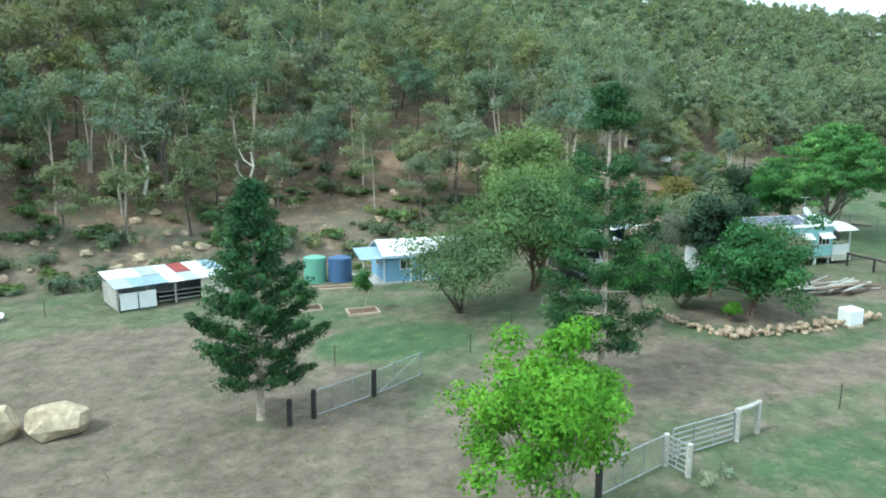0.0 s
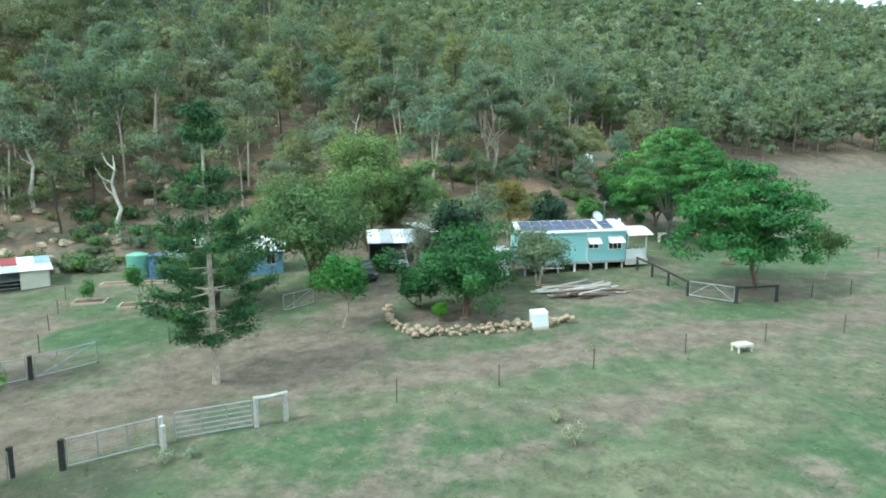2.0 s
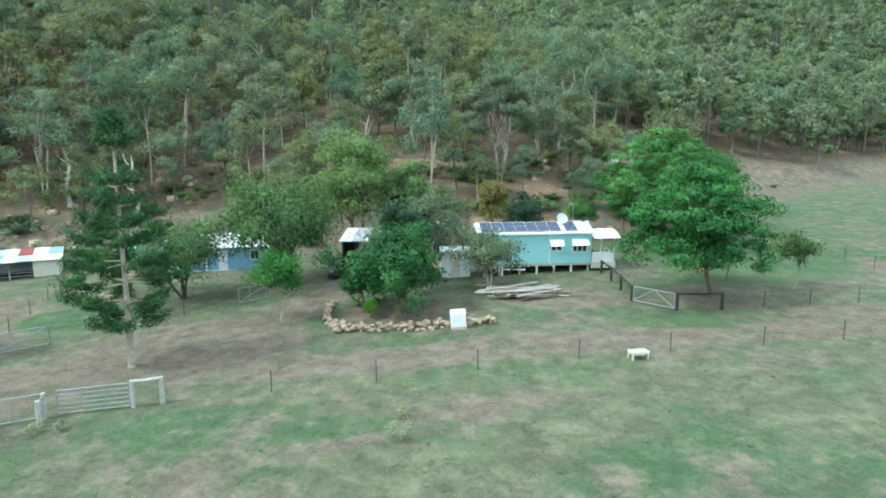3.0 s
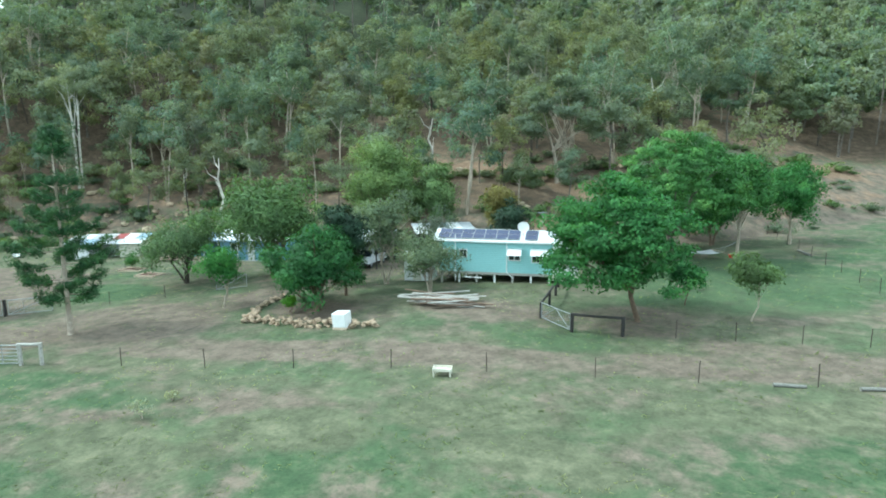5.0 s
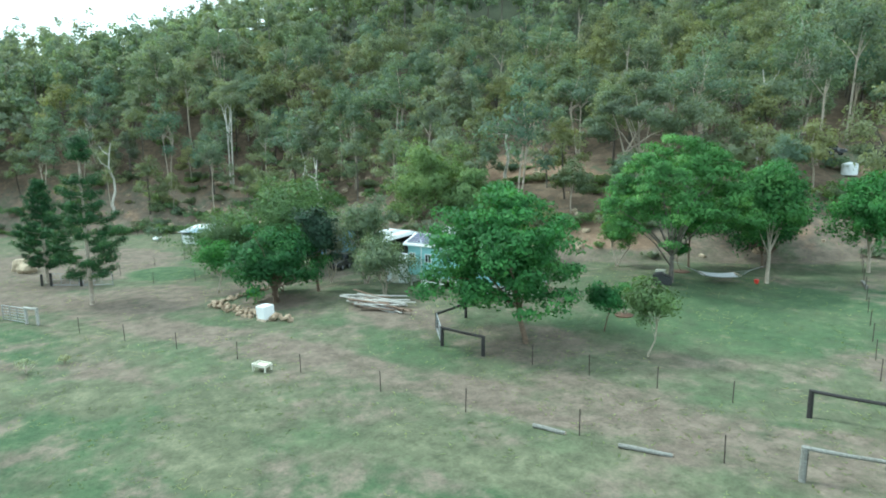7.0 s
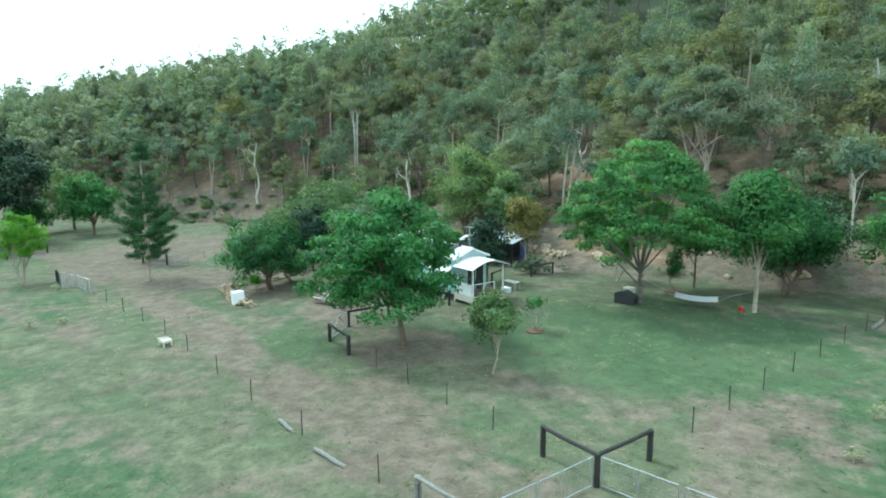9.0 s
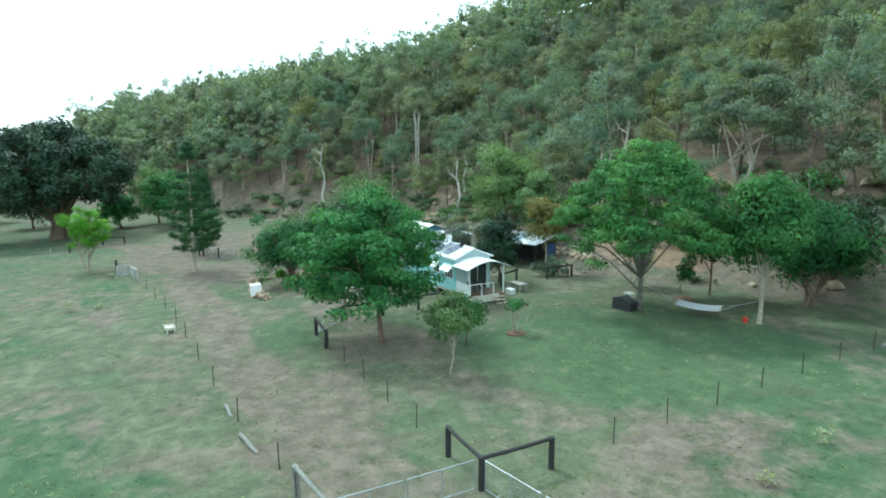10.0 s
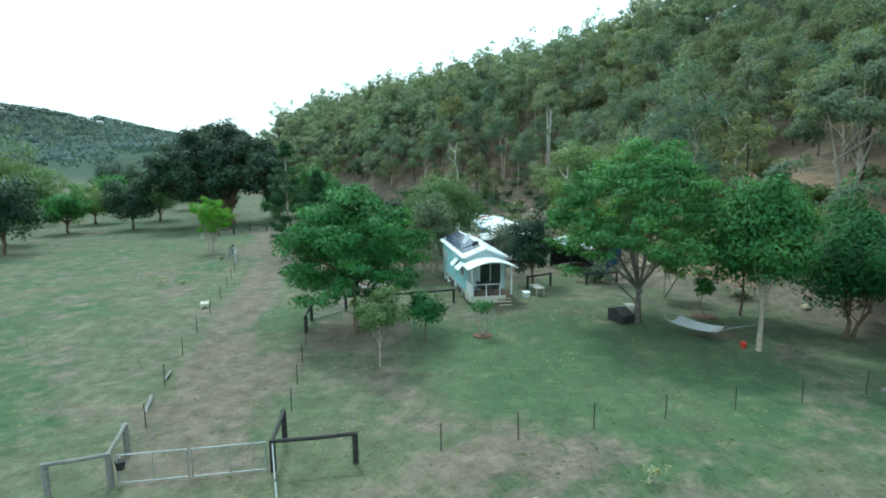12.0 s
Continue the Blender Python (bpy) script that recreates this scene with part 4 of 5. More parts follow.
ROOF_BLUE = ribbed("blue_grey_sheet", (0.3, 0.42, 0.52), 0.2, "X", 0.5, 0.2, 0.25)
BLUE_WALL = ribbed("sky_blue_boards", (0.22, 0.4, 0.58), 0.2, "Z", 0.6, 0, 0.12)
CREAM = surface("cream_sheet", (0.62, 0.6, 0.5), 0.6, vary=0.15)
CONCRETE = surface("concrete", (0.45, 0.44, 0.41), 0.9, vary=0.2)
DECK = surface("deck_boards", (0.19, 0.12, 0.08), 0.7, vary=0.3)
SOLAR = surface("solar_cells", (0.018, 0.03, 0.085), 0.12, 0.1, vary=0.12, grain=2, bump=0)
NAVY = surface("navy_tarp", (0.035, 0.07, 0.19), 0.5, vary=0.25)
DARK_STEEL = surface("dark_steel", (0.06, 0.06, 0.065), 0.5, 0.5, vary=0.2)
RUBBER = surface("rubber", (0.02, 0.02, 0.02), 0.8, vary=0.2)
RED = surface("red_plastic", (0.5, 0.04, 0.03), 0.4, vary=0.1)
glass_m, gn, gl, gp = material("window_glass")
gp.inputs["Base Color"].default_value = (0.02, 0.03, 0.035, 1)
gp.inputs["Roughness"].default_value, gp.inputs["Specular IOR Level"].default_value = 0.06, 0.8
GLASS = glass_m


def gable(bm, x0, x1, y0, y1, z, rise, over=0.25, thick=0.06, side=0):
    """Two sloping sheets of a gable roof along x; side 1 or -1: one of them."""
    ym = (y0 + y1) / 2
    for s, ye in ((1, y0), (-1, y1)):
        if side and s != side:
            continue
        run = ym - ye
        k = 1 + over / abs(run)
        ve = (ym - run * k, z + rise - rise * k)
        pts = [(x0 - over, ym, z + rise), (x1 + over, ym, z + rise), (x1 + over, ve[0], ve[1]), (x0 - over, ve[0], ve[1])]
        lo = [bm.verts.new(p) for p in pts]
        hi = [bm.verts.new((p[0], p[1], p[2] + thick)) for p in pts]
        for f in ([lo[3], lo[2], lo[1], lo[0]], hi, *[[lo[i], lo[(i + 1) % 4], hi[(i + 1) % 4], hi[i]] for i in range(4)]):
            bm.faces.new(f)
    bmesh.ops.recalc_face_normals(bm, faces=bm.faces)
    return bm


def prism(pts, y0, y1):
    """An upright outline in x and z, drawn out along y."""
    bm = bmesh.new()
    a = [bm.verts.new((x, y0, z)) for x, z in pts]
    b = [bm.verts.new((x, y1, z)) for x, z in pts]
    n = len(pts)
    bm.faces.new(a)
    bm.faces.new(b[::-1])
    for i in range(n):
        bm.faces.new((a[i], b[i], b[(i + 1) % n], a[(i + 1) % n]))
    bmesh.ops.recalc_face_normals(bm, faces=bm.faces)
    return bm


def window(parent, x, y, z, w, h, turn=0, bars=1, hood=False, face=-1):
    """A framed window on a wall that looks along -y before it is turned."""
    m = pose(x, y, z, 0, 0, turn)
    bm = bmesh.new()
    for q in ((-w / 2, -0.05, -h / 2, -w / 2 + 0.07, 0.03, h / 2), (w / 2 - 0.07, -0.05, -h / 2, w / 2, 0.03, h / 2),
              (-w / 2 + 0.07, -0.05, h / 2 - 0.07, w / 2 - 0.07, 0.03, h / 2), (-w / 2 + 0.07, -0.05, -h / 2, w / 2 - 0.07, 0.03, -h / 2 + 0.07)):
        box(bm, *q, m=m)
    for k in range(1, bars + 1):
        c = -w / 2 + w * k / (bars + 1)
        box(bm, c - 0.025, -0.045, -h / 2 + 0.07, c + 0.025, 0.02, h / 2 - 0.07, m=m)
    f = part("window", bm, WHITE, parent)
    part("pane", cube(-w / 2 + 0.07, -0.02, -h / 2 + 0.07, w / 2 - 0.07, 0.0, h / 2 - 0.07, m=m), GLASS, f)
    if hood:
        hb = prism([(0, 0.28), (0.55, -0.22), (0.55, -0.25), (0, 0.25)], -w / 2 - 0.08, w / 2 + 0.08)
        bmesh.ops.transform(hb, matrix=m @ pose(0, 0, h / 2, 0, 0, -90), verts=hb.verts)
        part("hood", hb, WHITE, f, "white metal sun hood")
    return f


def on_house(u, v):
    c, k = math.cos(radians(18.5)), math.sin(radians(18.5))
    return 25.75 + u * c - v * k, 51.95 + u * k + v * c


def build_house():
    L, D, H = 9.1, 3.3, 2.75
    z, W0 = 2.4, -0.6
    t = thing("house", pose(25.75, 51.95, z, 0, 0, 18.5), "pale aqua weatherboard cabin on stumps with white roof and solar panels", "house")
    part("floor_frame", cube(W0, 0, -0.2, L, D, 0.0), TIMBER_GREY, t)
    for q in ((W0, 0, 0, L, 0.1, H), (W0, D - 0.1, 0, L, D, H), (W0, 0.1, 0, W0 + 0.1, D - 0.1, H), (L - 0.1, 0.1, 0, L, D - 0.1, H)):
        part("wall", cube(*q), CYAN if q[0] < 1 else PALE_BOARDS, t)
    for xe in (W0 + 0.02, L - 0.08):
        bm = bmesh.new()
        vs = [[bm.verts.new((xe + dx, y, zz)) for y, zz in ((0.02, H + 0.001), (D - 0.02, H + 0.001), (D / 2, H + 0.6))] for dx in (0, 0.06)]
        bm.faces.new(vs[0]), bm.faces.new(vs[1][::-1])
        for i in range(3):
            bm.faces.new((vs[0][i], vs[0][(i + 1) % 3], vs[1][(i + 1) % 3], vs[1][i]))
        bmesh.ops.recalc_face_normals(bm, faces=bm.faces)
        part("gable", bm, CYAN if xe < 1 else PALE_BOARDS, t)
    for k in range(2):
        part("roof_sheet", gable(bmesh.new(), W0 - 0.3, L, 0, D, H, 0.62, 0.16, side=(1, -1)[k]), ROOF_WHITE, t, "white corrugated roof sheet")
    part("ridge_cap", tube(bmesh.new(), [(W0 - 0.48, D / 2, H + 0.68), (L + 0.32, D / 2, H + 0.68)], 0.07, 8), WHITE, t)
    for y in (-0.23, D + 0.13):
        part("gutter", cube(W0 - 0.46, y, H - 0.15, L + 0.16, y + 0.1, H - 0.05), WHITE, t)
    for xe in (W0 - 0.49, L + 0.13):
        for s in (0, 1):
            ya, yb = (-0.16, D / 2) if s == 0 else (D + 0.16, D / 2)
            part("bargeboard", tube(bmesh.new(), [(xe + 0.03, ya, H - 0.1), (xe + 0.03, yb, H + 0.62)], 0.07, 4), WHITE, t)
    slope = math.atan2(0.62, D / 2)
    pm = pose(0, D / 2, H + 0.70, math.degrees(slope), 0, 0)
    for k in range(8):
        x0 = -0.68 + k * 1.0
        if k == 7:
            x0 += 0.5
        pan = part("solar_panel", cube(x0, -1.72, 0.03, x0 + 1.02, -0.1, 0.07, m=pm), SOLAR, t, "dark blue solar panel")
        bm = bmesh.new()
        for q in ((x0 - 0.02, -1.74, 0.02, x0, -0.08, 0.085), (x0 + 1.02, -1.74, 0.02, x0 + 1.04, -0.08, 0.085), (x0, -1.74, 0.02, x0 + 1.02, -1.72, 0.085), (x0, -0.1, 0.02, x0 + 1.02, -0.08, 0.085), (x0, -0.92, 0.07, x0 + 1.02, -0.9, 0.08)):
            box(bm, *q, m=pm)
        part("frame", bm, GALV, pan)
    window(t, -0.12, 0, 1.6, 0.62, 0.75, 0, 1)
    window(t, 1.55, 0, 1.6, 0.7, 0.75, 0, 1)
    window(t, 5.95, 0, 1.45, 1.05, 0.75, 0, 1, True)
    window(t, 8.05, 0, 1.4, 1.35, 0.9, 0, 2, True)
    window(t, W0, 1.1, 1.5, 0.75, 1.0, -90, 1)
    for k in range(7):
        for y in (0.15, D - 0.15):
            x = W0 + 0.2 + (L - W0 - 0.4) * k / 6
            wx, wy = on_house(x, y)
            part("stump", cube(x - 0.08, y - 0.08, at(wx, wy) - z - 0.2, x + 0.08, y + 0.08, -0.2), WHITE if k % 2 else TIMBER_GREY, t)
    part("vent_pipe", rod((0.85, -0.06, -0.9), (0.85, -0.06, H + 0.45), 0.045), WHITE, t)
    part("downpipe", tube(bmesh.new(), [(5.3, -0.06, H + 0.3), (5.3, -0.06, 0.1), (5.85, -0.06, -0.45)], 0.045, 8), WHITE, t)
    part("drain_pipe", rod((0.9, -0.1, -0.42), (3.2, -0.1, -0.5), 0.045), WHITE, t)
    part("side_screen", cube(L + 0.1, 0.02, 0.0, L + 2.0, 0.06, 0.92), WHITE, t, "white side screen of the veranda")
    # veranda at the end wall
    part("deck", cube(L, 0.0, -0.14, L + 2.2, D, 0.0), DECK, t)
    part("deck_fascia", cube(L + 2.2, -0.02, -0.55, L + 2.26, D - 0.55, 0.02), CREAM, t, "cream deck edge board")
    part("deck_fascia", cube(L, -0.07, -0.5, L + 2.2, -0.02, 0.02), CREAM, t)
    for y in (0.08, D - 0.08):
        part("veranda_post", cube(L + 2.05, y - 0.05, 0.0, L + 2.15, y + 0.05, 2.3), WHITE, t)
    arch = bmesh.new()
    n = 12
    rows = []
    for k in range(n + 1):
        u = k / n
        y, zz = -0.35 + (D + 0.7) * u, 2.15 + 0.55 * math.sin(math.pi * u)
        rows.append([arch.verts.new(p) for p in ((L + 0.12, y, zz), (L + 2.55, y, zz), (L + 2.55, y, zz + 0.06), (L + 0.12, y, zz + 0.06))])
    for a, b in zip(rows[:-1], rows[1:]):
        for i in range(4):
            arch.faces.new((a[i], a[(i + 1) % 4], b[(i + 1) % 4], b[i]))
    arch.faces.new(rows[0]), arch.faces.new(rows[-1][::-1])
    bmesh.ops.recalc_face_normals(arch, faces=arch.faces)
    part("curved_awning", arch, ROOF_WHITE, t, "white curved veranda roof")
    door = part("sliding_door", cube(L + 0.003, 1.2, 0.02, L + 0.06, 2.9, 2.1), GLASS, t, "dark glass sliding door")
    part("door_frame", cube(L + 0.004, 1.1, 0.02, L + 0.09, 1.2, 2.18), WHITE, door)
    part("door_frame", cube(L + 0.004, 2.02, 0.02, L + 0.08, 2.08, 2.1), WHITE, door)
    part("rail_top", cube(L + 2.06, 0.13, 0.88, L + 2.12, D - 1.0, 0.94), WHITE, t)
    for y in (0.14, 1.2, 2.3):
        part("rail_post", cube(L + 2.06, y - 0.04, 0.0, L + 2.12, y + 0.04, 0.88), WHITE, t)
    for h in (0.25, 0.5, 0.7):
        part("rail_wire", rod((L + 2.09, 0.1, h), (L + 2.09, D - 1.0, h), 0.012, 6), GALV, t)
    for k in range(3):
        part("step", cube(L + 2.28 + 0.27 * k, D - 1.25, -0.22 - 0.19 * k, L + 2.56 + 0.27 * k, D - 0.25, -0.17 - 0.19 * k), TIMBER_PALE, t)
    # dishes and mast
    for (x, y, zz, rd, tilt, rz, mt) in ((6.6, 0.75, H + 0.75, 0.5, 55, 10, WHITE), (8.7, 0.95, H + 0.62, 0.3, 60, -75, DARK_STEEL)):
        bm = bmesh.new()
        rings = [[bm.verts.new((rd * k / 4 * math.cos(a), rd * k / 4 * math.sin(a), 0.18 * rd * (k / 4) ** 2)) for a in [2 * math.pi * j / 20 for j in range(20)]] for k in (1, 2, 3, 4)]
        bm.faces.new(rings[0][::-1])
        for a, b in zip(rings[:-1], rings[1:]):
            for j in range(20):
                bm.faces.new((a[j], a[(j + 1) % 20], b[(j + 1) % 20], b[j]))
        bmesh.ops.solidify(bm, geom=bm.faces[:], thickness=0.02)
        bmesh.ops.transform(bm, matrix=pose(x, y, zz + 0.35, tilt, 0, rz), verts=bm.verts)
        dish = part("satellite_dish", bm, mt, t, "round satellite dish on the roof")
        part("bracket", rod((x, y, zz - 0.4), (x, y, zz + 0.33), 0.03), GALV, dish)
    mast = part("antenna_mast", rod((8.1, 2.3, H + 0.2), (8.1, 2.3, H + 2.3), 0.025), GALV, t)
    part("antenna_boom", rod((7.6, 2.3, H + 2.2), (8.5, 2.3, H + 2.25), 0.015), GALV, mast)
    for k in range(5):
        part("antenna_rod", rod((7.65 + k * 0.19, 2.05, H + 2.21), (7.65 + k * 0.19, 2.55, H + 2.21), 0.01, 5), GALV, mast)
    return t


build_house()


def chair(x, y, z, turn):
    t = thing("outdoor_chair", pose(x, y, z, 0, 0, turn), "dark outdoor chair on the veranda deck", "chair")
    part("seat", cube(-0.26, -0.25, 0.4, 0.26, 0.25, 0.45), DARK_STEEL, t)
    part("backrest", cube(-0.26, 0.22, 0.45, 0.26, 0.27, 0.92, m=pose(0, 0, 0, -8)), DARK_STEEL, t)
    for i in (-0.24, 0.24):
        for j in (-0.23, 0.23):
            part("leg", rod((i, j, 0), (i, j, 0.4), 0.018, 6), DARK_STEEL, t)



def garden_table(x, y, turn):
    t = thing("garden_table", pose(x, y, at(x, y), 0, 0, turn), "pale weathered garden table beside the veranda", "table")
    for k in range(5):
        part("slat", cube(-0.8, -0.4 + 0.165 * k, 0.7, 0.8, -0.26 + 0.165 * k, 0.74), TIMBER_GREY, t)
    for i in (-0.7, 0.7):
        for j in (-0.3, 0.3):
            part("leg", cube(i - 0.04, j - 0.04, -0.05, i + 0.04, j + 0.04, 0.7), TIMBER_GREY, t)
    b = thing("storage_tub", pose(x + 0.9, y - 0.9, at(x + 0.9, y - 0.9), 0, 0, turn), "white plastic tub beside the garden table", "tub")
    part("tub", cube(-0.35, -0.25, 0, 0.35, 0.25, 0.42), WHITE, b, bevel=0.04)
    part("lid", cube(-0.37, -0.27, 0.421, 0.37, 0.27, 0.46), WHITE, b, bevel=0.015)


garden_table(32.6, 60.6, 20)


chair(*on_house(10.1, 0.7), 2.4, 60)
chair(*on_house(10.2, 1.7), 2.4, 110)


def skillion(parent, x0, x1, y0, z0, y1, z1, mat, label="", name="roof_sheet"):
    bm = bmesh.new()
    a = [bm.verts.new(p) for p in ((x0, y0, z0), (x1, y0, z0), (x1, y1, z1), (x0, y1, z1))]
    b = [bm.verts.new((*v.co.xy, v.co.z + 0.05)) for v in a]
    for f in (a[::-1], b, *[[a[i], a[(i + 1) % 4], b[(i + 1) % 4], b[i]] for i in range(4)]):
        bm.faces.new(f)
    bmesh.ops.recalc_face_normals(bm, faces=bm.faces)
    return part(name, bm, mat, parent, label)


def build_cottage():
    t = thing("cottage", pose(-5.0, 53.2, at(-2, 54) + 0.05, 0, 0, 20), "sky blue timber cottage with white roof and a front veranda", "house")
    L, D, H = 8.0, 5.0, 2.4
    part("slab", cube(-1.9, -0.3, -0.5, L, D, 0.02), CONCRETE, t, "pale concrete slab")
    for q in ((0, 0, 0.02, L, 0.12, H), (0, D - 0.12, 0.02, L, D, H), (0, 0.12, 0.02, 0.12, D - 0.12, H), (L - 0.12, 0.12, 0.02, L, D - 0.12, H)):
        part("wall", cube(*q), BLUE_WALL, t)
    for s in (1, -1):
        part("roof_sheet", gable(bmesh.new(), 0, L, 0, D, H, 0.95, 0.3, side=s), ROOF_WHITE, t, "white corrugated roof sheet")
    for xe in (0.02, L - 0.08):
        bm = bmesh.new()
        vs = [[bm.verts.new((xe + dx, y, zz)) for y, zz in ((0.02, H), (D - 0.02, H), (D / 2, H + 0.92))] for dx in (0, 0.06)]
        bm.faces.new(vs[0]), bm.faces.new(vs[1][::-1])
        for i in range(3):
            bm.faces.new((vs[0][i], vs[0][(i + 1) % 3], vs[1][(i + 1) % 3], vs[1][i]))
        part("gable", bm, BLUE_WALL, t)
    skillion(t, -2.3, 4.2, -0.5, 2.15, 2.4, 2.75, ROOF_BLUE, "blue-grey veranda roof sheet")
    for x in (-2.0, -0.2, 2.2):
        part("veranda_post", cube(x, -0.25, 0.02, x + 0.1, -0.15, 2.15), WHITE, t)
    window(t, 1.9, 0, 1.5, 1.2, 0.9, 0, 1)
    window(t, 6.9, 0, 1.5, 0.9, 1.0, 0, 1)
    part("door", cube(3.4, -0.03, 0.03, 4.25, 0.02, 2.05), WHITE, t, "white panel door")
    window(t, 0, 2.6, 1.55, 1.1, 0.9, -90, 1)


build_cottage()


def build_goat_shed():
    t = thing("goat_shed", pose(-24.6, 46.3, at(-22, 48), 0, 0, 40), "low goat shed roofed with patchwork iron sheets", "shed")
    L, D = 8.4, 4.4
    for x in (0, 2.1, 4.2, 6.3, L):
        part("post", cube(x - 0.06, -0.06, -0.3, x + 0.06, 0.06, 1.75), TIMBER_GREY, t)
        part("post", cube(x - 0.06, D - 0.06, -0.3, x + 0.06, D + 0.06, 2.2), TIMBER_GREY, t)
    part("back_wall", cube(0, D + 0.06, 0, L, D + 0.1, 2.15), ROOF_GREY, t)
    part("side_wall", cube(-0.1, 0, 0.02, -0.06, D, 1.75), TIMBER_GREY, t)
    part("cream_wall", cube(6.2, -0.12, 0.02, L, -0.08, 1.75), CREAM, t, "cream sheet wall")
    part("cream_wall", cube(L + 0.06, 0.0, 0.02, L + 0.1, D, 1.85), CREAM, t, "cream sheet wall")
    for k in range(2):
        part("panel", cube(0.1 + 1.35 * k, -0.14, 0.05, 1.35 + 1.35 * k, -0.09, 1.35), WHITE, t, "white sheet panel leaning on the shed")
    w = L / 7 + 0.05
    for k in range(7):
        x0 = -0.3 + k * (L + 0.6) / 7
        for j, (ya, yb) in enumerate(((-0.5, 2.1), (2.0, D + 0.4))):
            za, zb = 1.8 + 0.09 * (ya + 0.5), 1.8 + 0.09 * (yb + 0.5)
            skillion(t, x0, x0 + w + 0.12, ya, za + 0.06 * j + 0.012 * (k % 3), yb, zb + 0.06 * j + 0.012 * (k % 3), (ROOF_GREY, ROOF_BLUE, ROOF_BLUE, ROOF_WHITE, ROOF_GREY, ROOF_WHITE, ROOF_WHITE)[k] if j == 0 else (ROOF_WHITE, ROOF_WHITE, ROOF_GREY, ROOF_WHITE, ROOF_RED, ROOF_WHITE, ROOF_BLUE)[k])
    for h in (0.35, 0.7, 1.05):
        part("rail", rod((2.9, -0.1, h), (6.1, -0.1, h), 0.03), GALV, t)


build_goat_shed()


def tank(x, y, r, h, mat, label):
    t = thing("water_tank", pose(x, y, at(x, y)), label, "water tank", "water tanks")
    pts, radii = [(0, 0, 0)], [r]
    for k in range(9):
        pts += [(0, 0, h * (k + 0.35) / 9.0), (0, 0, h * (k + 0.65) / 9.0)]
        radii += [r * 1.0, r * 0.985]
    part("shell", tube(bmesh.new(), pts + [(0, 0, h)], radii + [r], 32), mat, t)
    part("lid", tube(bmesh.new(), [(0, 0, h), (0, 0, h + 0.16), (0, 0, h + 0.22)], [r * 0.99, r * 0.45, r * 0.12], 32), mat, t)


POLY_GREEN = surface("green_poly", (0.16, 0.38, 0.29), 0.45, vary=0.12)
POLY_BLUE = surface("blue_poly", (0.06, 0.12, 0.25), 0.45, vary=0.12)
tank(-11.4, 54.9, 1.0, 2.2, POLY_GREEN, "ribbed pale green plastic water tank")
tank(-9.2, 55.0, 1.05, 2.1, POLY_BLUE, "ribbed dark blue plastic water tank")
tank(38.8, 110.5, 0.95, 1.4, WHITE, "small white water tank on the slope")


def build_carport():
    t = thing("carport", pose(11.3, 54.6, at(13, 56), 0, 0, 12), "open carport with pale iron roof under trees", "carport")
    for x in (0, 2.2, 4.3):
        for y, h in ((0, 2.9), (5.0, 3.3)):
            part("post", cube(x - 0.06, y - 0.06, -0.3, x + 0.06, y + 0.06, h), TIMBER_DARK, t)
    for k in range(4):
        skillion(t, -0.3 + k * 1.2, 0.92 + k * 1.2, -0.6, 2.92 + 0.01 * (k % 2), 5.4, 3.4 + 0.01 * (k % 2), (ROOF_WHITE, ROOF_GREY)[k % 2])
    part("back_wall", cube(-0.1, 5.06, 0, 4.4, 5.1, 3.25), DARK_STEEL, t)
    part("side_wall", cube(-0.12, 0.1, 0, -0.07, 5.0, 2.9), DARK_STEEL, t)


build_carport()


def wheel(parent, x, y, r=0.36, w=0.22):
    bm = tube(bmesh.new(), [(x - w / 2, y, r), (x - w / 2 + 0.03, y, r), (x + w / 2 - 0.03, y, r), (x + w / 2, y, r)], [r * 0.9, r, r, r * 0.9], 20)
    wh = part("wheel", bm, RUBBER, parent)
    part("rim", rod((x - w / 2 - 0.01, y, r), (x + w / 2 + 0.01, y, r), r * 0.55, 16), GALV, wh)


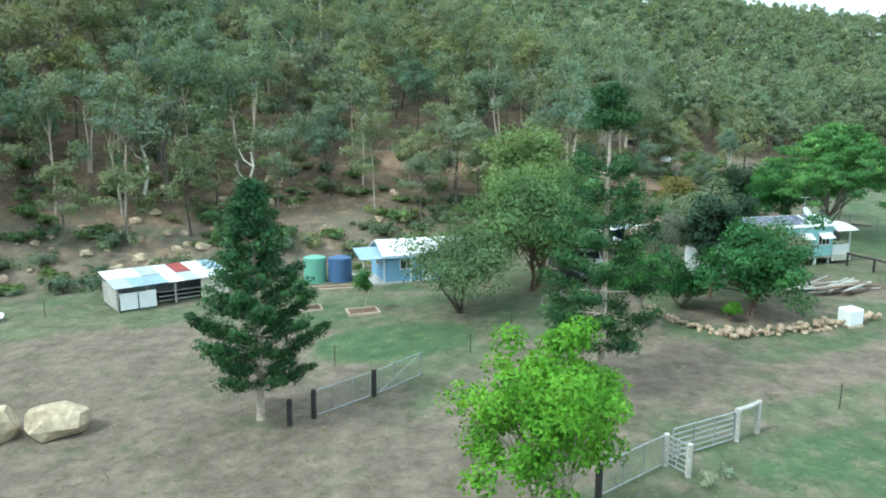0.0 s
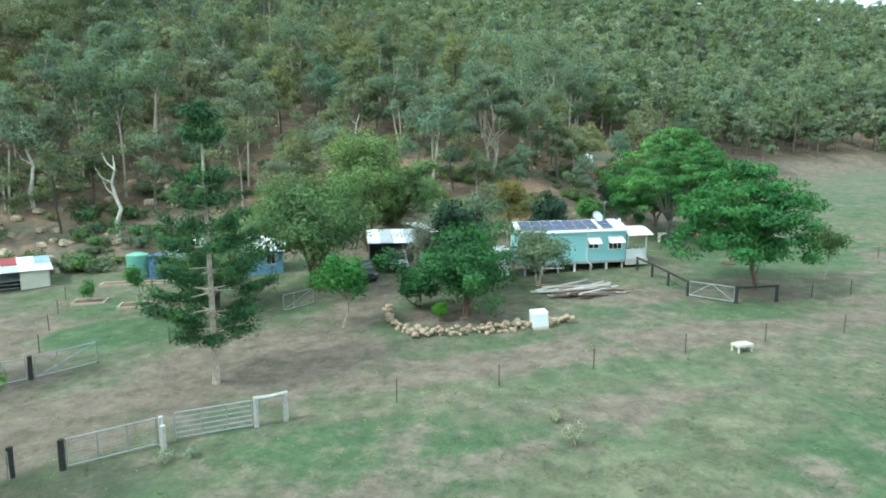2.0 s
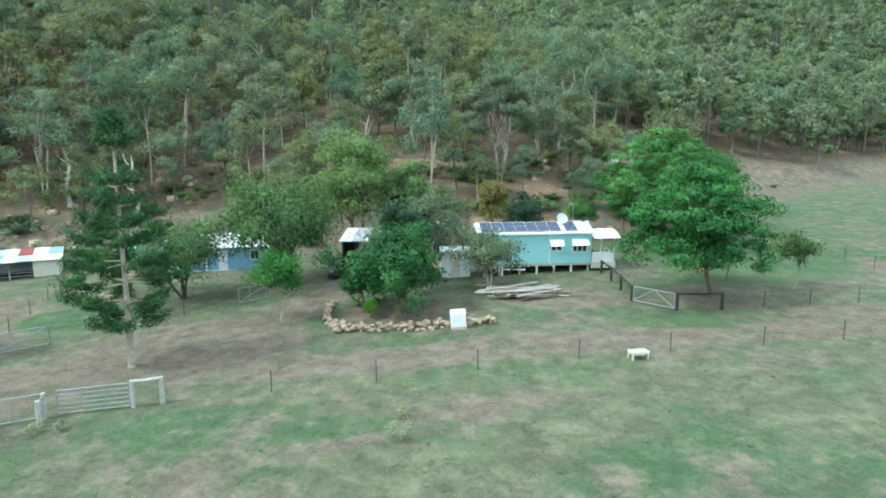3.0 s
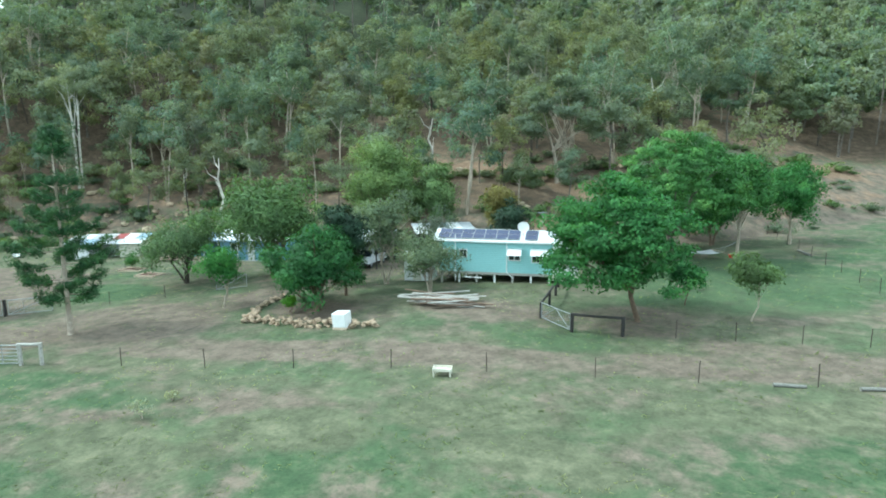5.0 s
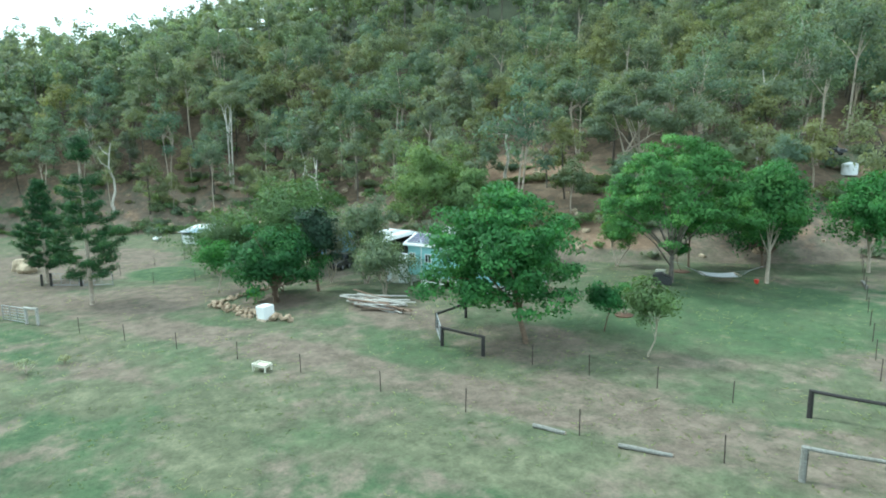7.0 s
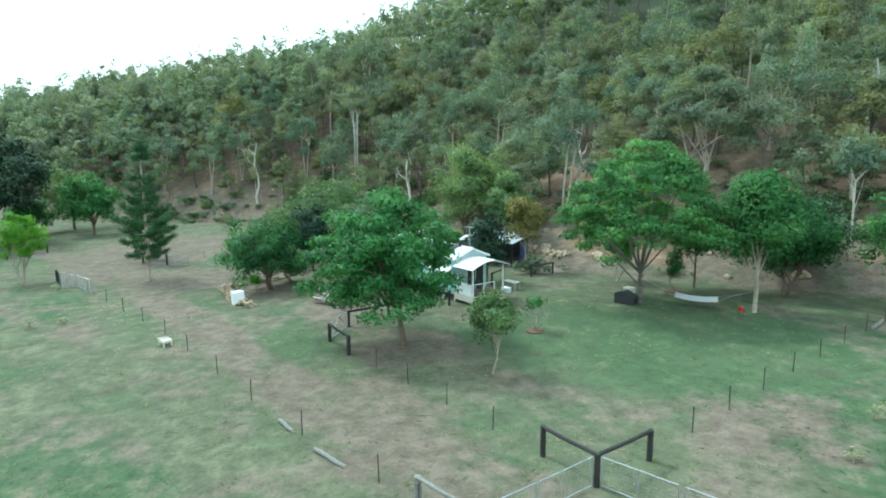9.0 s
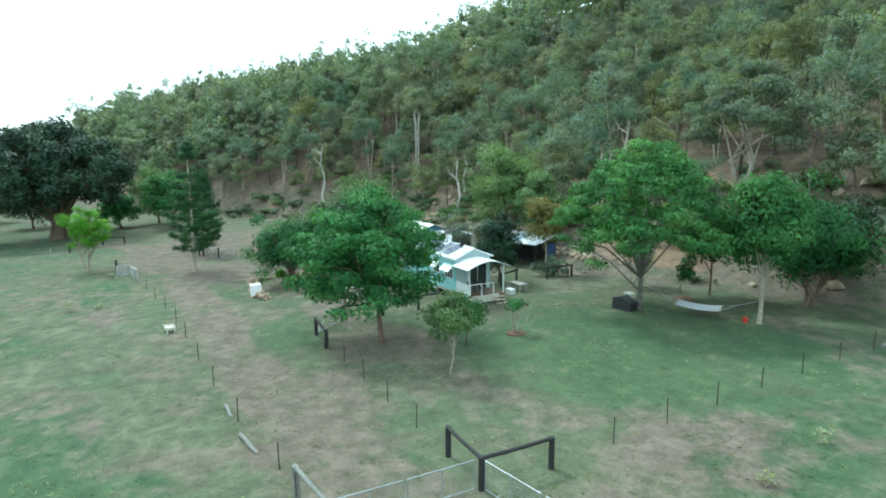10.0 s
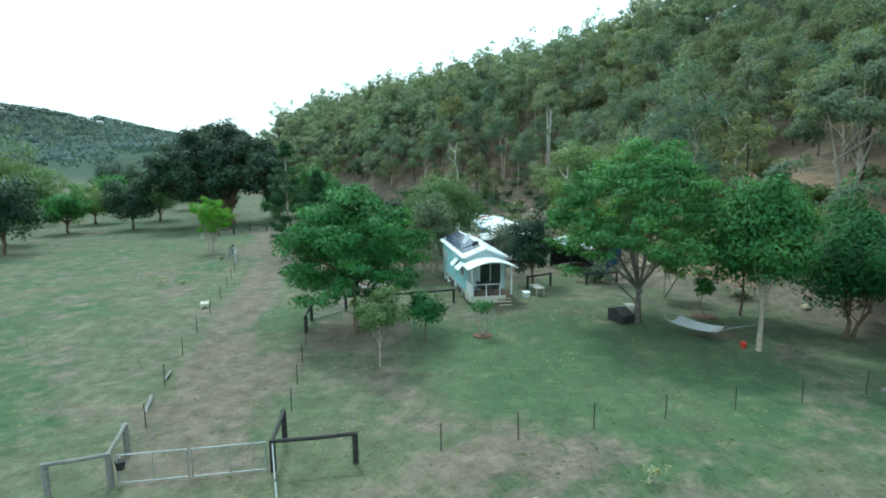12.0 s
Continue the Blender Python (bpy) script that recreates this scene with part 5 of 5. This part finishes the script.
def vehicle(x, y, turn, paint, label, L=4.7, W=1.75, H=1.75, tray=True, category="car"):
    """A car that looks along -y."""
    t = thing("parked_car" if category == "car" else "farm_buggy", pose(x, y, at(x, y) + 0.02, 0, 0, turn), label, category)
    body = prism([(-L / 2, 0.45), (-L / 2 + 0.05, 0.85), (-L / 2 + 1.15, 1.0), (L / 2, 1.0), (L / 2, 0.4)], -W / 2, W / 2)
    bmesh.ops.transform(body, matrix=pose(0, 0, 0, 0, 0, 90), verts=body.verts)
    part("body", body, paint, t, bevel=0.05)
    e = L * (0.22 if tray else 0.46)
    cabin = prism([(-L / 2 + 1.15, 1.0), (-L / 2 + 1.75, H), (e - 0.25, H), (e, 1.0)], -W / 2 + 0.1, W / 2 - 0.1)
    bmesh.ops.transform(cabin, matrix=pose(0, 0, 0, 0, 0, 90), verts=cabin.verts)
    part("cabin", cabin, paint, t, bevel=0.05)
    y0 = -L / 2 + 1.15
    slope = math.degrees(math.atan2(H - 1.0, 0.6))
    part("windscreen", cube(-W / 2 + 0.22, 0.1, 0.0, W / 2 - 0.22, 0.82, 0.02, m=pose(0, y0 - 0.045, 1.0, slope, 0, 0)), GLASS, t)
    for s in (-1, 1):
        part("side_window", cube(s * (W / 2 - 0.11), y0 + 0.55, 1.12, s * (W / 2 - 0.085), e - 0.35, H - 0.12), GLASS, t)
        part("headlight", cube(s * (W / 2 - 0.42), -L / 2 - 0.02, 0.68, s * (W / 2 - 0.1), -L / 2 + 0.05, 0.84), GALV, t)
        for yy in (-L / 2 + 0.85, L / 2 - 0.95):
            wheel(t, s * (W / 2 - 0.12), yy)
    part("grille", cube(-0.42, -L / 2 - 0.015, 0.62, 0.42, -L / 2 + 0.04, 0.82), DARK_STEEL, t)
    part("bumper", cube(-W / 2 + 0.05, -L / 2 - 0.1, 0.4, W / 2 - 0.05, -L / 2 + 0.05, 0.58), DARK_STEEL, t, bevel=0.02)
    return t


PAINT_WHITE = surface("white_car_paint", (0.7, 0.72, 0.74), 0.25, vary=0.04, bump=0)
PAINT_DARK = surface("dark_car_paint", (0.035, 0.035, 0.04), 0.3, vary=0.1, bump=0)
vehicle(13.4, 57.2, 12, PAINT_WHITE, "white farm ute parked under the carport")
vehicle(11.3, 52.6, 25, PAINT_DARK, "dark farm buggy parked beside the carport", 3.0, 1.45, 1.6, False, "buggy")
vehicle(34.9, 113.5, 70, PAINT_DARK, "dark car parked on the hillside track", 4.4, 1.75, 1.5, False)


def build_garden_shed():
    t = thing("garden_shed", pose(21.6, 51.6, at(22.5, 52.5), 0, 0, 17), "white sheet metal garden shed beside the cabin", "shed")
    W, D, H = 2.5, 2.2, 2.3
    for q in ((0, 0, 0, W, 0.05, H), (0, D - 0.05, 0, W, D, H), (0, 0.05, 0, 0.05, D - 0.05, H), (W - 0.05, 0.05, 0, W, D - 0.05, H)):
        part("wall", cube(*q), WHITE, t)
    for s in (1, -1):
        part("roof_sheet", gable(bmesh.new(), 0, W, 0, D, H, 0.25, 0.1, side=s), ROOF_WHITE, t)
    part("door", cube(0.8, -0.03, 0.05, 1.6, -0.003, 1.95), CREAM, t)


build_garden_shed()


def build_workshop():
    t = thing("workshop", pose(16.2, 62.2, at(18, 64), 0, 0, 40), "dark open workshop with pale roof and navy tarpaulin wall", "shed")
    W, D, H = 6.0, 4.0, 2.6
    for x in (0, 3, 6):
        for y in (0, D):
            part("post", cube(x - 0.07, y - 0.07, -0.3, x + 0.07, y + 0.07, H), TIMBER_DARK, t)
    part("back_wall", cube(0.08, D - 0.05, 0, W - 0.08, D, H - 0.02), DARK_STEEL, t)
    part("side_wall", cube(-0.05, 0.08, 0, 0.0, D - 0.08, H - 0.02), DARK_STEEL, t)
    part("tarpaulin", cube(W + 0.08, 1.9, 0.05, W + 0.11, D - 0.1, H - 0.25), NAVY, t, "navy blue tarpaulin wall")
    for k in range(5):
        skillion(t, -0.4 + 1.36 * k, 1.0 + 1.36 * k, -0.7, H + 0.05 + 0.012 * (k % 2), D + 0.5, H + 0.5 + 0.012 * (k % 2), (ROOF_WHITE, ROOF_GREY, ROOF_BLUE)[k % 3])


build_workshop()


# ---- loose things ----
def stone_mesh(seed, rx, ry, rz, mat=STONE, rough=0.35):
    bm = bmesh.new()
    bmesh.ops.create_icosphere(bm, subdivisions=2, radius=1.0)
    o = Vector((seed * 3.1, seed * 1.7, 0))
    for v in bm.verts:
        n = v.co.normalized()
        k = 1 + rough * noise.noise(n * 1.1 + o) + 0.5 * rough * noise.noise(n * 2.6 + o)
        c = Vector((n.x * rx, n.y * ry, n.z * rz)) * k
        v.co = Vector((max(-rx * 0.8, min(rx * 0.82, c.x)), max(-ry * 0.82, min(ry * 0.8, c.y)), max(-rz * 0.6, min(rz * 0.8, c.z))))
    me = bpy.data.meshes.new("stone")
    bm.to_mesh(me)
    bm.free()
    me.materials.append(mat)
    return me


SANDSTONE = surface("pale_sandstone", (0.4, 0.33, 0.23), 0.9, vary=0.3, grain=3, stain=0.9, bump=0.5)
for k, (x, y, rx, ry, rz, turn) in enumerate(((-17.3, 26.6, 1.55, 1.15, 1.0, 20), (-19.9, 26.2, 1.1, 1.2, 1.05, 60))):
    b = new("boulder", stone_mesh(40 + k, rx, ry, rz, SANDSTONE, 0.45))
    b.matrix_world = pose(x, y, at(x, y, 0.5), 0, 0, turn)
    tagged(b, "large pale sandstone boulder on the bare yard", "boulder", "yard boulders")


def stone_wall():
    t = thing("stone_wall", Matrix.Translation(on(17.3, 37.2)), "low dry stone retaining wall of tan field stones", "stone wall")
    meshes = [stone_mesh(k, 0.3, 0.22, 0.2) for k in range(8)]
    rng = random.Random(2)
    line = [(14.6, 43.4), (15.4, 40.6), (17.0, 37.6), (17.8, 37.1), (20.2, 37.3), (22.6, 37.8), (24.6, 38.5), (26.3, 38.9), (28.0, 39.2)]
    for (ax, ay), (bx, by) in zip(line[:-1], line[1:]):
        n = max(2, int(math.hypot(bx - ax, by - ay) / 0.3))
        for k in range(n):
            u = (k + rng.random() * 0.5) / n
            for row in range(3 if ax > 16 else 2):
                x, y = ax + (bx - ax) * u + rng.uniform(-0.22, 0.22), ay + (by - ay) * u + rng.uniform(-0.5, 0.5)
                s = rng.uniform(0.45, 1.1)
                ob = link_part("stone", rng.choice(meshes), t)
                ob.matrix_world = pose(x, y, at(x, y, 0.06 + 0.16 * row), rng.uniform(-25, 25), rng.uniform(-25, 25), rng.uniform(0, 360)) @ Matrix.Diagonal((s, s, s * 0.9, 1))
                ob.matrix_parent_inverse = Matrix()
                ob.matrix_basis = t.matrix_world.inverted() @ ob.matrix_world


bpy.context.view_layer.update()
stone_wall()


def ibc(x, y):
    t = thing("bulk_container", pose(x, y, at(x, y), 3, -4, 12) @ Matrix.Diagonal((0.9, 0.9, 0.95, 1)), "white wrapped bulk liquid container on a pallet", "container")
    for k in (-0.5, 0, 0.5):
        part("pallet_runner", cube(-0.6, k - 0.06, -0.02, 0.6, k + 0.06, 0.1), TIMBER_PALE, t)
    part("pallet_deck", cube(-0.6, -0.56, 0.1, 0.6, 0.56, 0.14), TIMBER_PALE, t)
    bm = cube(-0.58, -0.52, 0.14, 0.58, 0.52, 1.2)
    part("tank", bm, WHITE, t, "white plastic bulk tank", bevel=0.09)
    part("cap", rod((0, 0, 1.2), (0, 0, 1.25), 0.12, 16), WHITE, t)


ibc(25.6, 38.3)


TIMBER_BROWN = surface("old_brown_timber", (0.2, 0.14, 0.1), 0.9, vary=0.4, grain=12)


def log_pile():
    t = thing("timber_pile", Matrix.Translation(on(29.2, 45.9)), "heap of weathered planks and poles on the bare ground", "timber pile")
    rng = random.Random(6)
    for k in range(44):
        L = rng.uniform(2.2, 5.8)
        lay = k // 11
        m = pose(rng.uniform(-1.5, 1.5), rng.uniform(-0.9, 0.9), 0.1 + 0.14 * lay, 0, rng.uniform(-4, 4), 20 + rng.uniform(-20, 20))
        if k % 3:
            bm = cube(-L / 2, -0.09, -0.03, L / 2, 0.09, 0.03, m=m)
            part("plank", bm, (TIMBER_PALE, TIMBER_GREY, TIMBER_BROWN)[k % 3 if k % 4 else 2], t)
        else:
            part("pole", rod(m @ Vector((-L / 2, 0, 0)), m @ Vector((L / 2, 0, 0)), 0.08, 9, 0.06), TIMBER_GREY, t)


log_pile()


def trough(x, y):
    t = thing("feed_trough", pose(x, y, at(x, y), 0, 0, 24) @ Matrix.Diagonal((0.82, 0.82, 0.9, 1)), "low cream feed trough on four short legs", "trough")
    part("tray", cube(-0.62, -0.38, 0.34, 0.62, 0.38, 0.38), CREAM, t)
    for q in ((-0.62, -0.38, 0.38, 0.62, -0.33, 0.5), (-0.62, 0.33, 0.38, 0.62, 0.38, 0.5), (-0.62, -0.33, 0.38, -0.57, 0.33, 0.5), (0.57, -0.33, 0.38, 0.62, 0.33, 0.5)):
        part("side", cube(*q), CREAM, t)
    for i in (-0.55, 0.55):
        for j in (-0.3, 0.3):
            part("leg", cube(i - 0.05, j - 0.05, -0.05, i + 0.05, j + 0.05, 0.34), CREAM, t)


trough(36.6, 33.5)


def sheet_trough(x, y, turn):
    t = thing("sheet_trough", pose(x, y, at(x, y), 0, 0, turn), "long white sheet metal trough in the goat yard", "trough")
    part("basin", prism([(-0.3, 0.3), (-0.42, 0.62), (-0.38, 0.62), (-0.26, 0.34), (0.26, 0.34), (0.38, 0.62), (0.42, 0.62), (0.3, 0.3)], -1.1, 1.1), WHITE, t)
    for i in (-0.95, 0.95):
        for j in (-0.24, 0.24):
            part("leg", cube(j - 0.03, i - 0.03, -0.05, j + 0.03, i + 0.03, 0.31), GALV, t)


sheet_trough(-33.4, 45.0, 60)


def fallen_log(x, y, L, turn, r):
    t = thing("fallen_log", pose(x, y, at(x, y, r * 0.8), 0, 0, turn), "pale weathered log lying in the paddock", "log", "paddock logs")
    bm = tube(bmesh.new(), [(-L / 2, 0, 0), (-L / 6, 0.03, 0.0), (L / 4, -0.02, 0.01), (L / 2, 0.02, 0)], [r, r * 0.97, r * 0.9, r * 0.82], 11)
    part("stem", bm, TIMBER_WORN, t)
    part("cut_end", rod((L / 2 - 0.01, 0.02, 0), (L / 2 + 0.012, 0.02, 0), r * 0.78, 11), TIMBER_PALE, t)


fallen_log(52.7, 40.0, 1.5, 19, 0.1)
fallen_log(56.6, 41.4, 2.1, 26, 0.1)
fallen_log(52.1, 77.9, 2.6, 115, 0.12)


def hammock():
    a, b = on(41.5, 67.5, 1.7), on(46.4, 73.0, 1.5)
    t = thing("hammock", Matrix.Translation(a), "pale grey cloth hammock slung between two trees", "hammock")
    d = b - a
    side = Vector((d.y, -d.x, 0)).normalized()
    bm = bmesh.new()
    n, w, grid = 14, 6, []
    for i in range(n + 1):
        u = 0.3 + 0.4 * i / n
        row = []
        for j in range(w + 1):
            v = j / w * 2 - 1
            p = d * u + side * v * 0.85 + Vector((0, 0, -1.12 + 1.6 * (u - 0.5) ** 2 * 6 * 0.35 + 0.16 * v * v))
            row.append(bm.verts.new(p))
        grid.append(row)
    for i in range(n):
        for j in range(w):
            f = bm.faces.new((grid[i][j], grid[i + 1][j], grid[i + 1][j + 1], grid[i][j + 1]))
            f.smooth = True
    ends = [[grid[0][j].co.copy() for j in range(w + 1)], [grid[n][j].co.copy() for j in range(w + 1)]]
    bmesh.ops.solidify(bm, geom=bm.faces[:], thickness=0.02)
    part("cloth", bm, HAMMOCK, t)
    for e, anchor in ((ends[0], Vector()), (ends[1], d)):
        part("spreader_bar", rod(e[0], e[-1], 0.03), TIMBER_PALE, t)
        knot = anchor + ((e[0] + e[-1]) / 2 - anchor) * 0.55
        part("rope", rod(anchor, knot, 0.018, 6), GALV, t)
        for q in e[::2]:
            part("cord", rod(knot, q, 0.009, 4), GALV, t)


HAMMOCK = surface("hammock_cloth", (0.72, 0.74, 0.78), 0.8, vary=0.1)
hammock()


def kennel():
    t = thing("dog_kennel", pose(41.3, 66.1, at(41.3, 66.1), 0, 0, 30), "dark grey slanted kennel box under the umbrella tree", "kennel")
    body = prism([(-0.75, 0), (0.75, 0), (0.75, 0.55), (-0.1, 0.95), (-0.75, 0.8)], -0.5, 0.5)
    part("shell", body, DARK_STEEL, t, bevel=0.03)
    part("opening", cube(0.745, -0.25, 0.05, 0.756, 0.25, 0.48), RUBBER, t)
    b = thing("storage_crate", pose(40.7, 66.75, at(40.7, 66.75), 0, 0, 15), "cream plastic crate against the tree trunk", "crate")
    part("tub", cube(-0.35, -0.3, 0, 0.35, 0.3, 0.95), CREAM, b, bevel=0.04)
    part("lid", cube(-0.38, -0.33, 0.951, 0.38, 0.33, 1.02), CREAM, b, bevel=0.02)
    c = thing("red_bucket", pose(46.0, 72.5, at(46.0, 72.5)), "small red plastic bucket at the tree foot", "bucket")
    part("tub", tube(bmesh.new(), [(0, 0, 0), (0, 0, 0.32), (0, 0, 0.31)], [0.15, 0.2, 0.17], 14), RED, c)
    part("handle", tube(bmesh.new(), [(-0.19, 0, 0.3), (-0.1, 0, 0.44), (0.1, 0, 0.44), (0.19, 0, 0.3)], 0.012, 6), GALV, c)


kennel()
MULCH = surface("mulch", (0.13, 0.075, 0.05), 0.95, vary=0.45, grain=14, bump=0.6)


def garden_bed(x, y, w, d, turn, label, edging=True):
    t = thing("garden_bed", pose(x, y, at(x, y), 0, 0, turn), label, "garden bed", "garden beds")
    part("soil", cube(-w / 2, -d / 2, -0.2, w / 2, d / 2, 0.07), MULCH, t)
    if edging:
        for q in ((-w / 2 - 0.1, -d / 2 - 0.1, -0.2, w / 2 + 0.1, -d / 2, 0.16), (-w / 2 - 0.1, d / 2, -0.2, w / 2 + 0.1, d / 2 + 0.1, 0.16), (-w / 2 - 0.1, -d / 2, -0.2, -w / 2, d / 2, 0.16), (w / 2, -d / 2, -0.2, w / 2 + 0.1, d / 2, 0.16)):
            part("sleeper", cube(*q), TIMBER_PALE, t)


garden_bed(-5.9, 44.8, 2.1, 1.6, 18, "small timber-edged bed round a young tree")
garden_bed(-10.4, 45.9, 2.3, 1.4, 18, "small timber-edged bed on the cottage lawn")
garden_bed(-10.0, 52.2, 6.0, 1.0, 14, "long bare bed in front of the water tanks")
round_tree(-5.9, 44.8, 3.4, 2.0, "young green tree in a timber-edged bed", L_FERN, BARK_PALE, 81, 1.1, 18, 45, 0.14, 0.04)
round_tree(-10.6, 46.0, 1.9, 1.7, "low green bush in a timber-edged bed", L_FERN, BARK_BROWN, 82, 0.3, 12, 40, 0.14, 0.03, 2, "shrub", name="shrub")
for k, (x, y, r) in enumerate(((39.4, 72.0, 0.8), (44.2, 57.0, 0.65))):
    ring = new("mulch_ring", bpy.data.meshes.new("mulch_ring"))
    bm = tube(bmesh.new(), [(0, 0, -0.2), (0, 0, 0.06), (0, 0, 0.1)], [r, r, r * 0.6], 20)
    bm.to_mesh(ring.data)
    bm.free()
    ring.data.materials.append(MULCH)
    ring.matrix_world = pose(x, y, at(x, y))
    tagged(ring, "round mulch bed at the foot of a young tree", "mulch bed", "mulch rings")


def stones_along():
    """Loose rocks over the bank and a heap of stones behind the lawn."""
    meshes = [stone_mesh(60 + k, 0.45, 0.36, 0.3, SANDSTONE if k % 2 else STONE) for k in range(6)]
    rng = random.Random(12)
    n = 0
    while n < 150:
        x, y = rng.uniform(-60, 66), rng.uniform(30, 100)
        d = float(uphill(x, y))
        if not (-2 < d < 22) or (x > -15 and rng.random() < 0.8):
            continue
        s = rng.uniform(0.35, 1.0) ** 1.6 * 2.0
        ob = new("bank_rock", meshes[n % 6])
        ob.matrix_world = pose(x, y, at(x, y, 0.05 * s), rng.uniform(-20, 20), rng.uniform(-20, 20), rng.uniform(0, 360)) @ Matrix.Diagonal((s, s, s, 1))
        tagged(ob, "pale weathered rock lying on the bank", "rock", "bank rocks")
        n += 1
    for k in range(90):
        u = rng.random()
        x, y = 15 + 9 * u + rng.uniform(-0.5, 0.5), 69.2 + 1.6 * u + rng.uniform(-0.6, 0.6)
        s = rng.uniform(0.35, 0.75)
        ob = new("heap_stone", meshes[k % 6])
        ob.matrix_world = pose(x, y, at(x, y, 0.05 + 0.3 * rng.random()), rng.uniform(-30, 30), rng.uniform(-30, 30), rng.uniform(0, 360)) @ Matrix.Diagonal((s, s, s, 1))
        tagged(ob, "grey field stone in a long heap", "stone", "stone heap")


stones_along()


def bank_shrubs():
    """Low scrub on the bank below the wood."""
    protos = []
    for k, lf in enumerate((L_GUM, L_OLIVE, L_GREY, L_GUM_OLIVE, L_WILLOW)):
        rng = np.random.default_rng(500 + k)
        cl = blob_clumps(rng, 16, (0, 0, 0.4), (1.5, 1.3, 0.5), 0.7, 0.9, -0.15)
        v, f = wood(rng, cl, 0.3, 0.04, 3, 4, 0.1, 5)
        w = mesh_of("stem", v, f, BARK_BROWN)
        protos.append((w, leaf_mesh("leaves", lf, leaf_cards(rng, cl, 0.42, 46, 0.13, 0.4, 0.5, 0.8))))
    rng = random.Random(31)
    n = 0
    while n < 320:
        x, y = rng.uniform(-70, 80), rng.uniform(20, 130)
        d = float(uphill(x, y))
        if not (-3 < d < 26) or (d > 10 and rng.random() < 0.5) or (-4 < x < 24 and d < 1) or (x > 16 and d < 7 and rng.random() < 0.85):
            continue
        s = rng.uniform(0.6, 1.7)
        t = thing("scrub_bush", pose(x, y, at(x, y), 0, 0, rng.uniform(0, 360)) @ Matrix.Diagonal((s, s, s * rng.uniform(0.7, 1.2), 1)), "low grey-green scrub bush on the bank", "bush", "bank scrub")
        w, l = protos[rng.randrange(5)]
        link_part("stem", w, t)
        link_part("leaves", l, t)
        n += 1


bank_shrubs()
L_BLOSSOM = leafage("pale_blossom_leaves", (0.3, 0.34, 0.27), (0.5, 0.52, 0.46), 0.6, 1.2, 0.4)
for k, (x, y) in enumerate(((36.2, 92.4), (38.0, 91.6), (39.6, 92.6), (35.0, 93.6))):
    round_tree(x, y, 1.7, 2.4, "low shrub with pale blossom at the foot of the hill", L_BLOSSOM, BARK_BROWN, 620 + k, 0.2, 26, 50, 0.14, 0.04, 3, "shrub", name="shrub", group="blossom shrubs")


def tussocks():
    """Short grass tufts over the pasture."""
    rng = np.random.default_rng(15)
    n = 30000
    x, y = rng.uniform(-40, 88, n), rng.uniform(8, 95, n)
    dens = np.array([noise.noise(Vector((a * 0.14, b * 0.14, 0))) + 0.6 * noise.noise(Vector((a * 0.7, b * 0.7, 5))) for a, b in zip(x, y)])
    keep = (uphill(x, y) < 2) & (dens > -0.12)
    x, y = x[keep], y[keep]
    z = land(x, y)
    m = len(x)
    out_v = []
    for k in range(3):
        a = rng.random(m) * 6.283
        h, w = 0.02 + 0.06 * rng.random(m) ** 2, 0.02 + 0.04 * rng.random(m)
        dx, dy = np.cos(a) * w, np.sin(a) * w
        lx, ly = rng.normal(size=m) * 0.16, rng.normal(size=m) * 0.16
        out_v.append(np.stack([np.c_[x - dx, y - dy, z - 0.01], np.c_[x + dx, y + dy, z - 0.01], np.c_[x + lx, y + ly, z + h]], 1))
    v = np.concatenate(out_v).reshape(-1, 3)
    tri = v.reshape(-1, 3, 3)
    down = np.cross(tri[:, 1] - tri[:, 0], tri[:, 2] - tri[:, 0])[:, 2] < 0
    tri[down] = tri[down][:, ::-1]
    me = leaf_mesh("grass_tufts", L_GRASS, (v, np.arange(len(v)).reshape(-1, 3), np.tile((0.0, 0.0, 1.0), (len(v), 1))))
    tagged(new("grass_tufts", me), "short tufts of dry and green pasture grass", "grass", kind="stuff")


L_GRASS = leafage("grass_blades", (0.2, 0.25, 0.1), (0.36, 0.36, 0.18), 0.4, 0.2, 0.5)
tussocks()


def weed(x, y, s, label, leaf):
    rng = np.random.default_rng(int(x * 10 + y))
    cl = blob_clumps(rng, 12, (0, 0, 0.4 * s), (0.6 * s, 0.6 * s, 0.4 * s), 0.6, 0.5, -0.2)
    t = thing("thistle", pose(x, y, at(x, y)), label, "weed")
    v, f = wood(rng, cl, 0.15, 0.015, 4, 3, 0.05, 4)
    link_part("stem", mesh_of("stem", v, f, BARK_PALE), t)
    link_part("leaves", leaf_mesh("leaves", leaf, leaf_cards(rng, cl, 0.2 * s, 20, 0.08, 0.2, 0.35)), t)


L_THISTLE = leafage("silvery_leaves", (0.4, 0.45, 0.38), (0.5, 0.54, 0.46), 0.3, 0.5, 0.5)
for x, y, s in ((26.0, 22.9, 1.2), (25.4, 25.0, 0.6), (62.2, 64.4, 0.9), (64.5, 60.2, 0.6), (9.4, 20.8, 0.8), (10.2, 21.3, 0.6)):
    weed(x, y, s, "pale silvery thistle clump in the pasture", L_THISTLE)
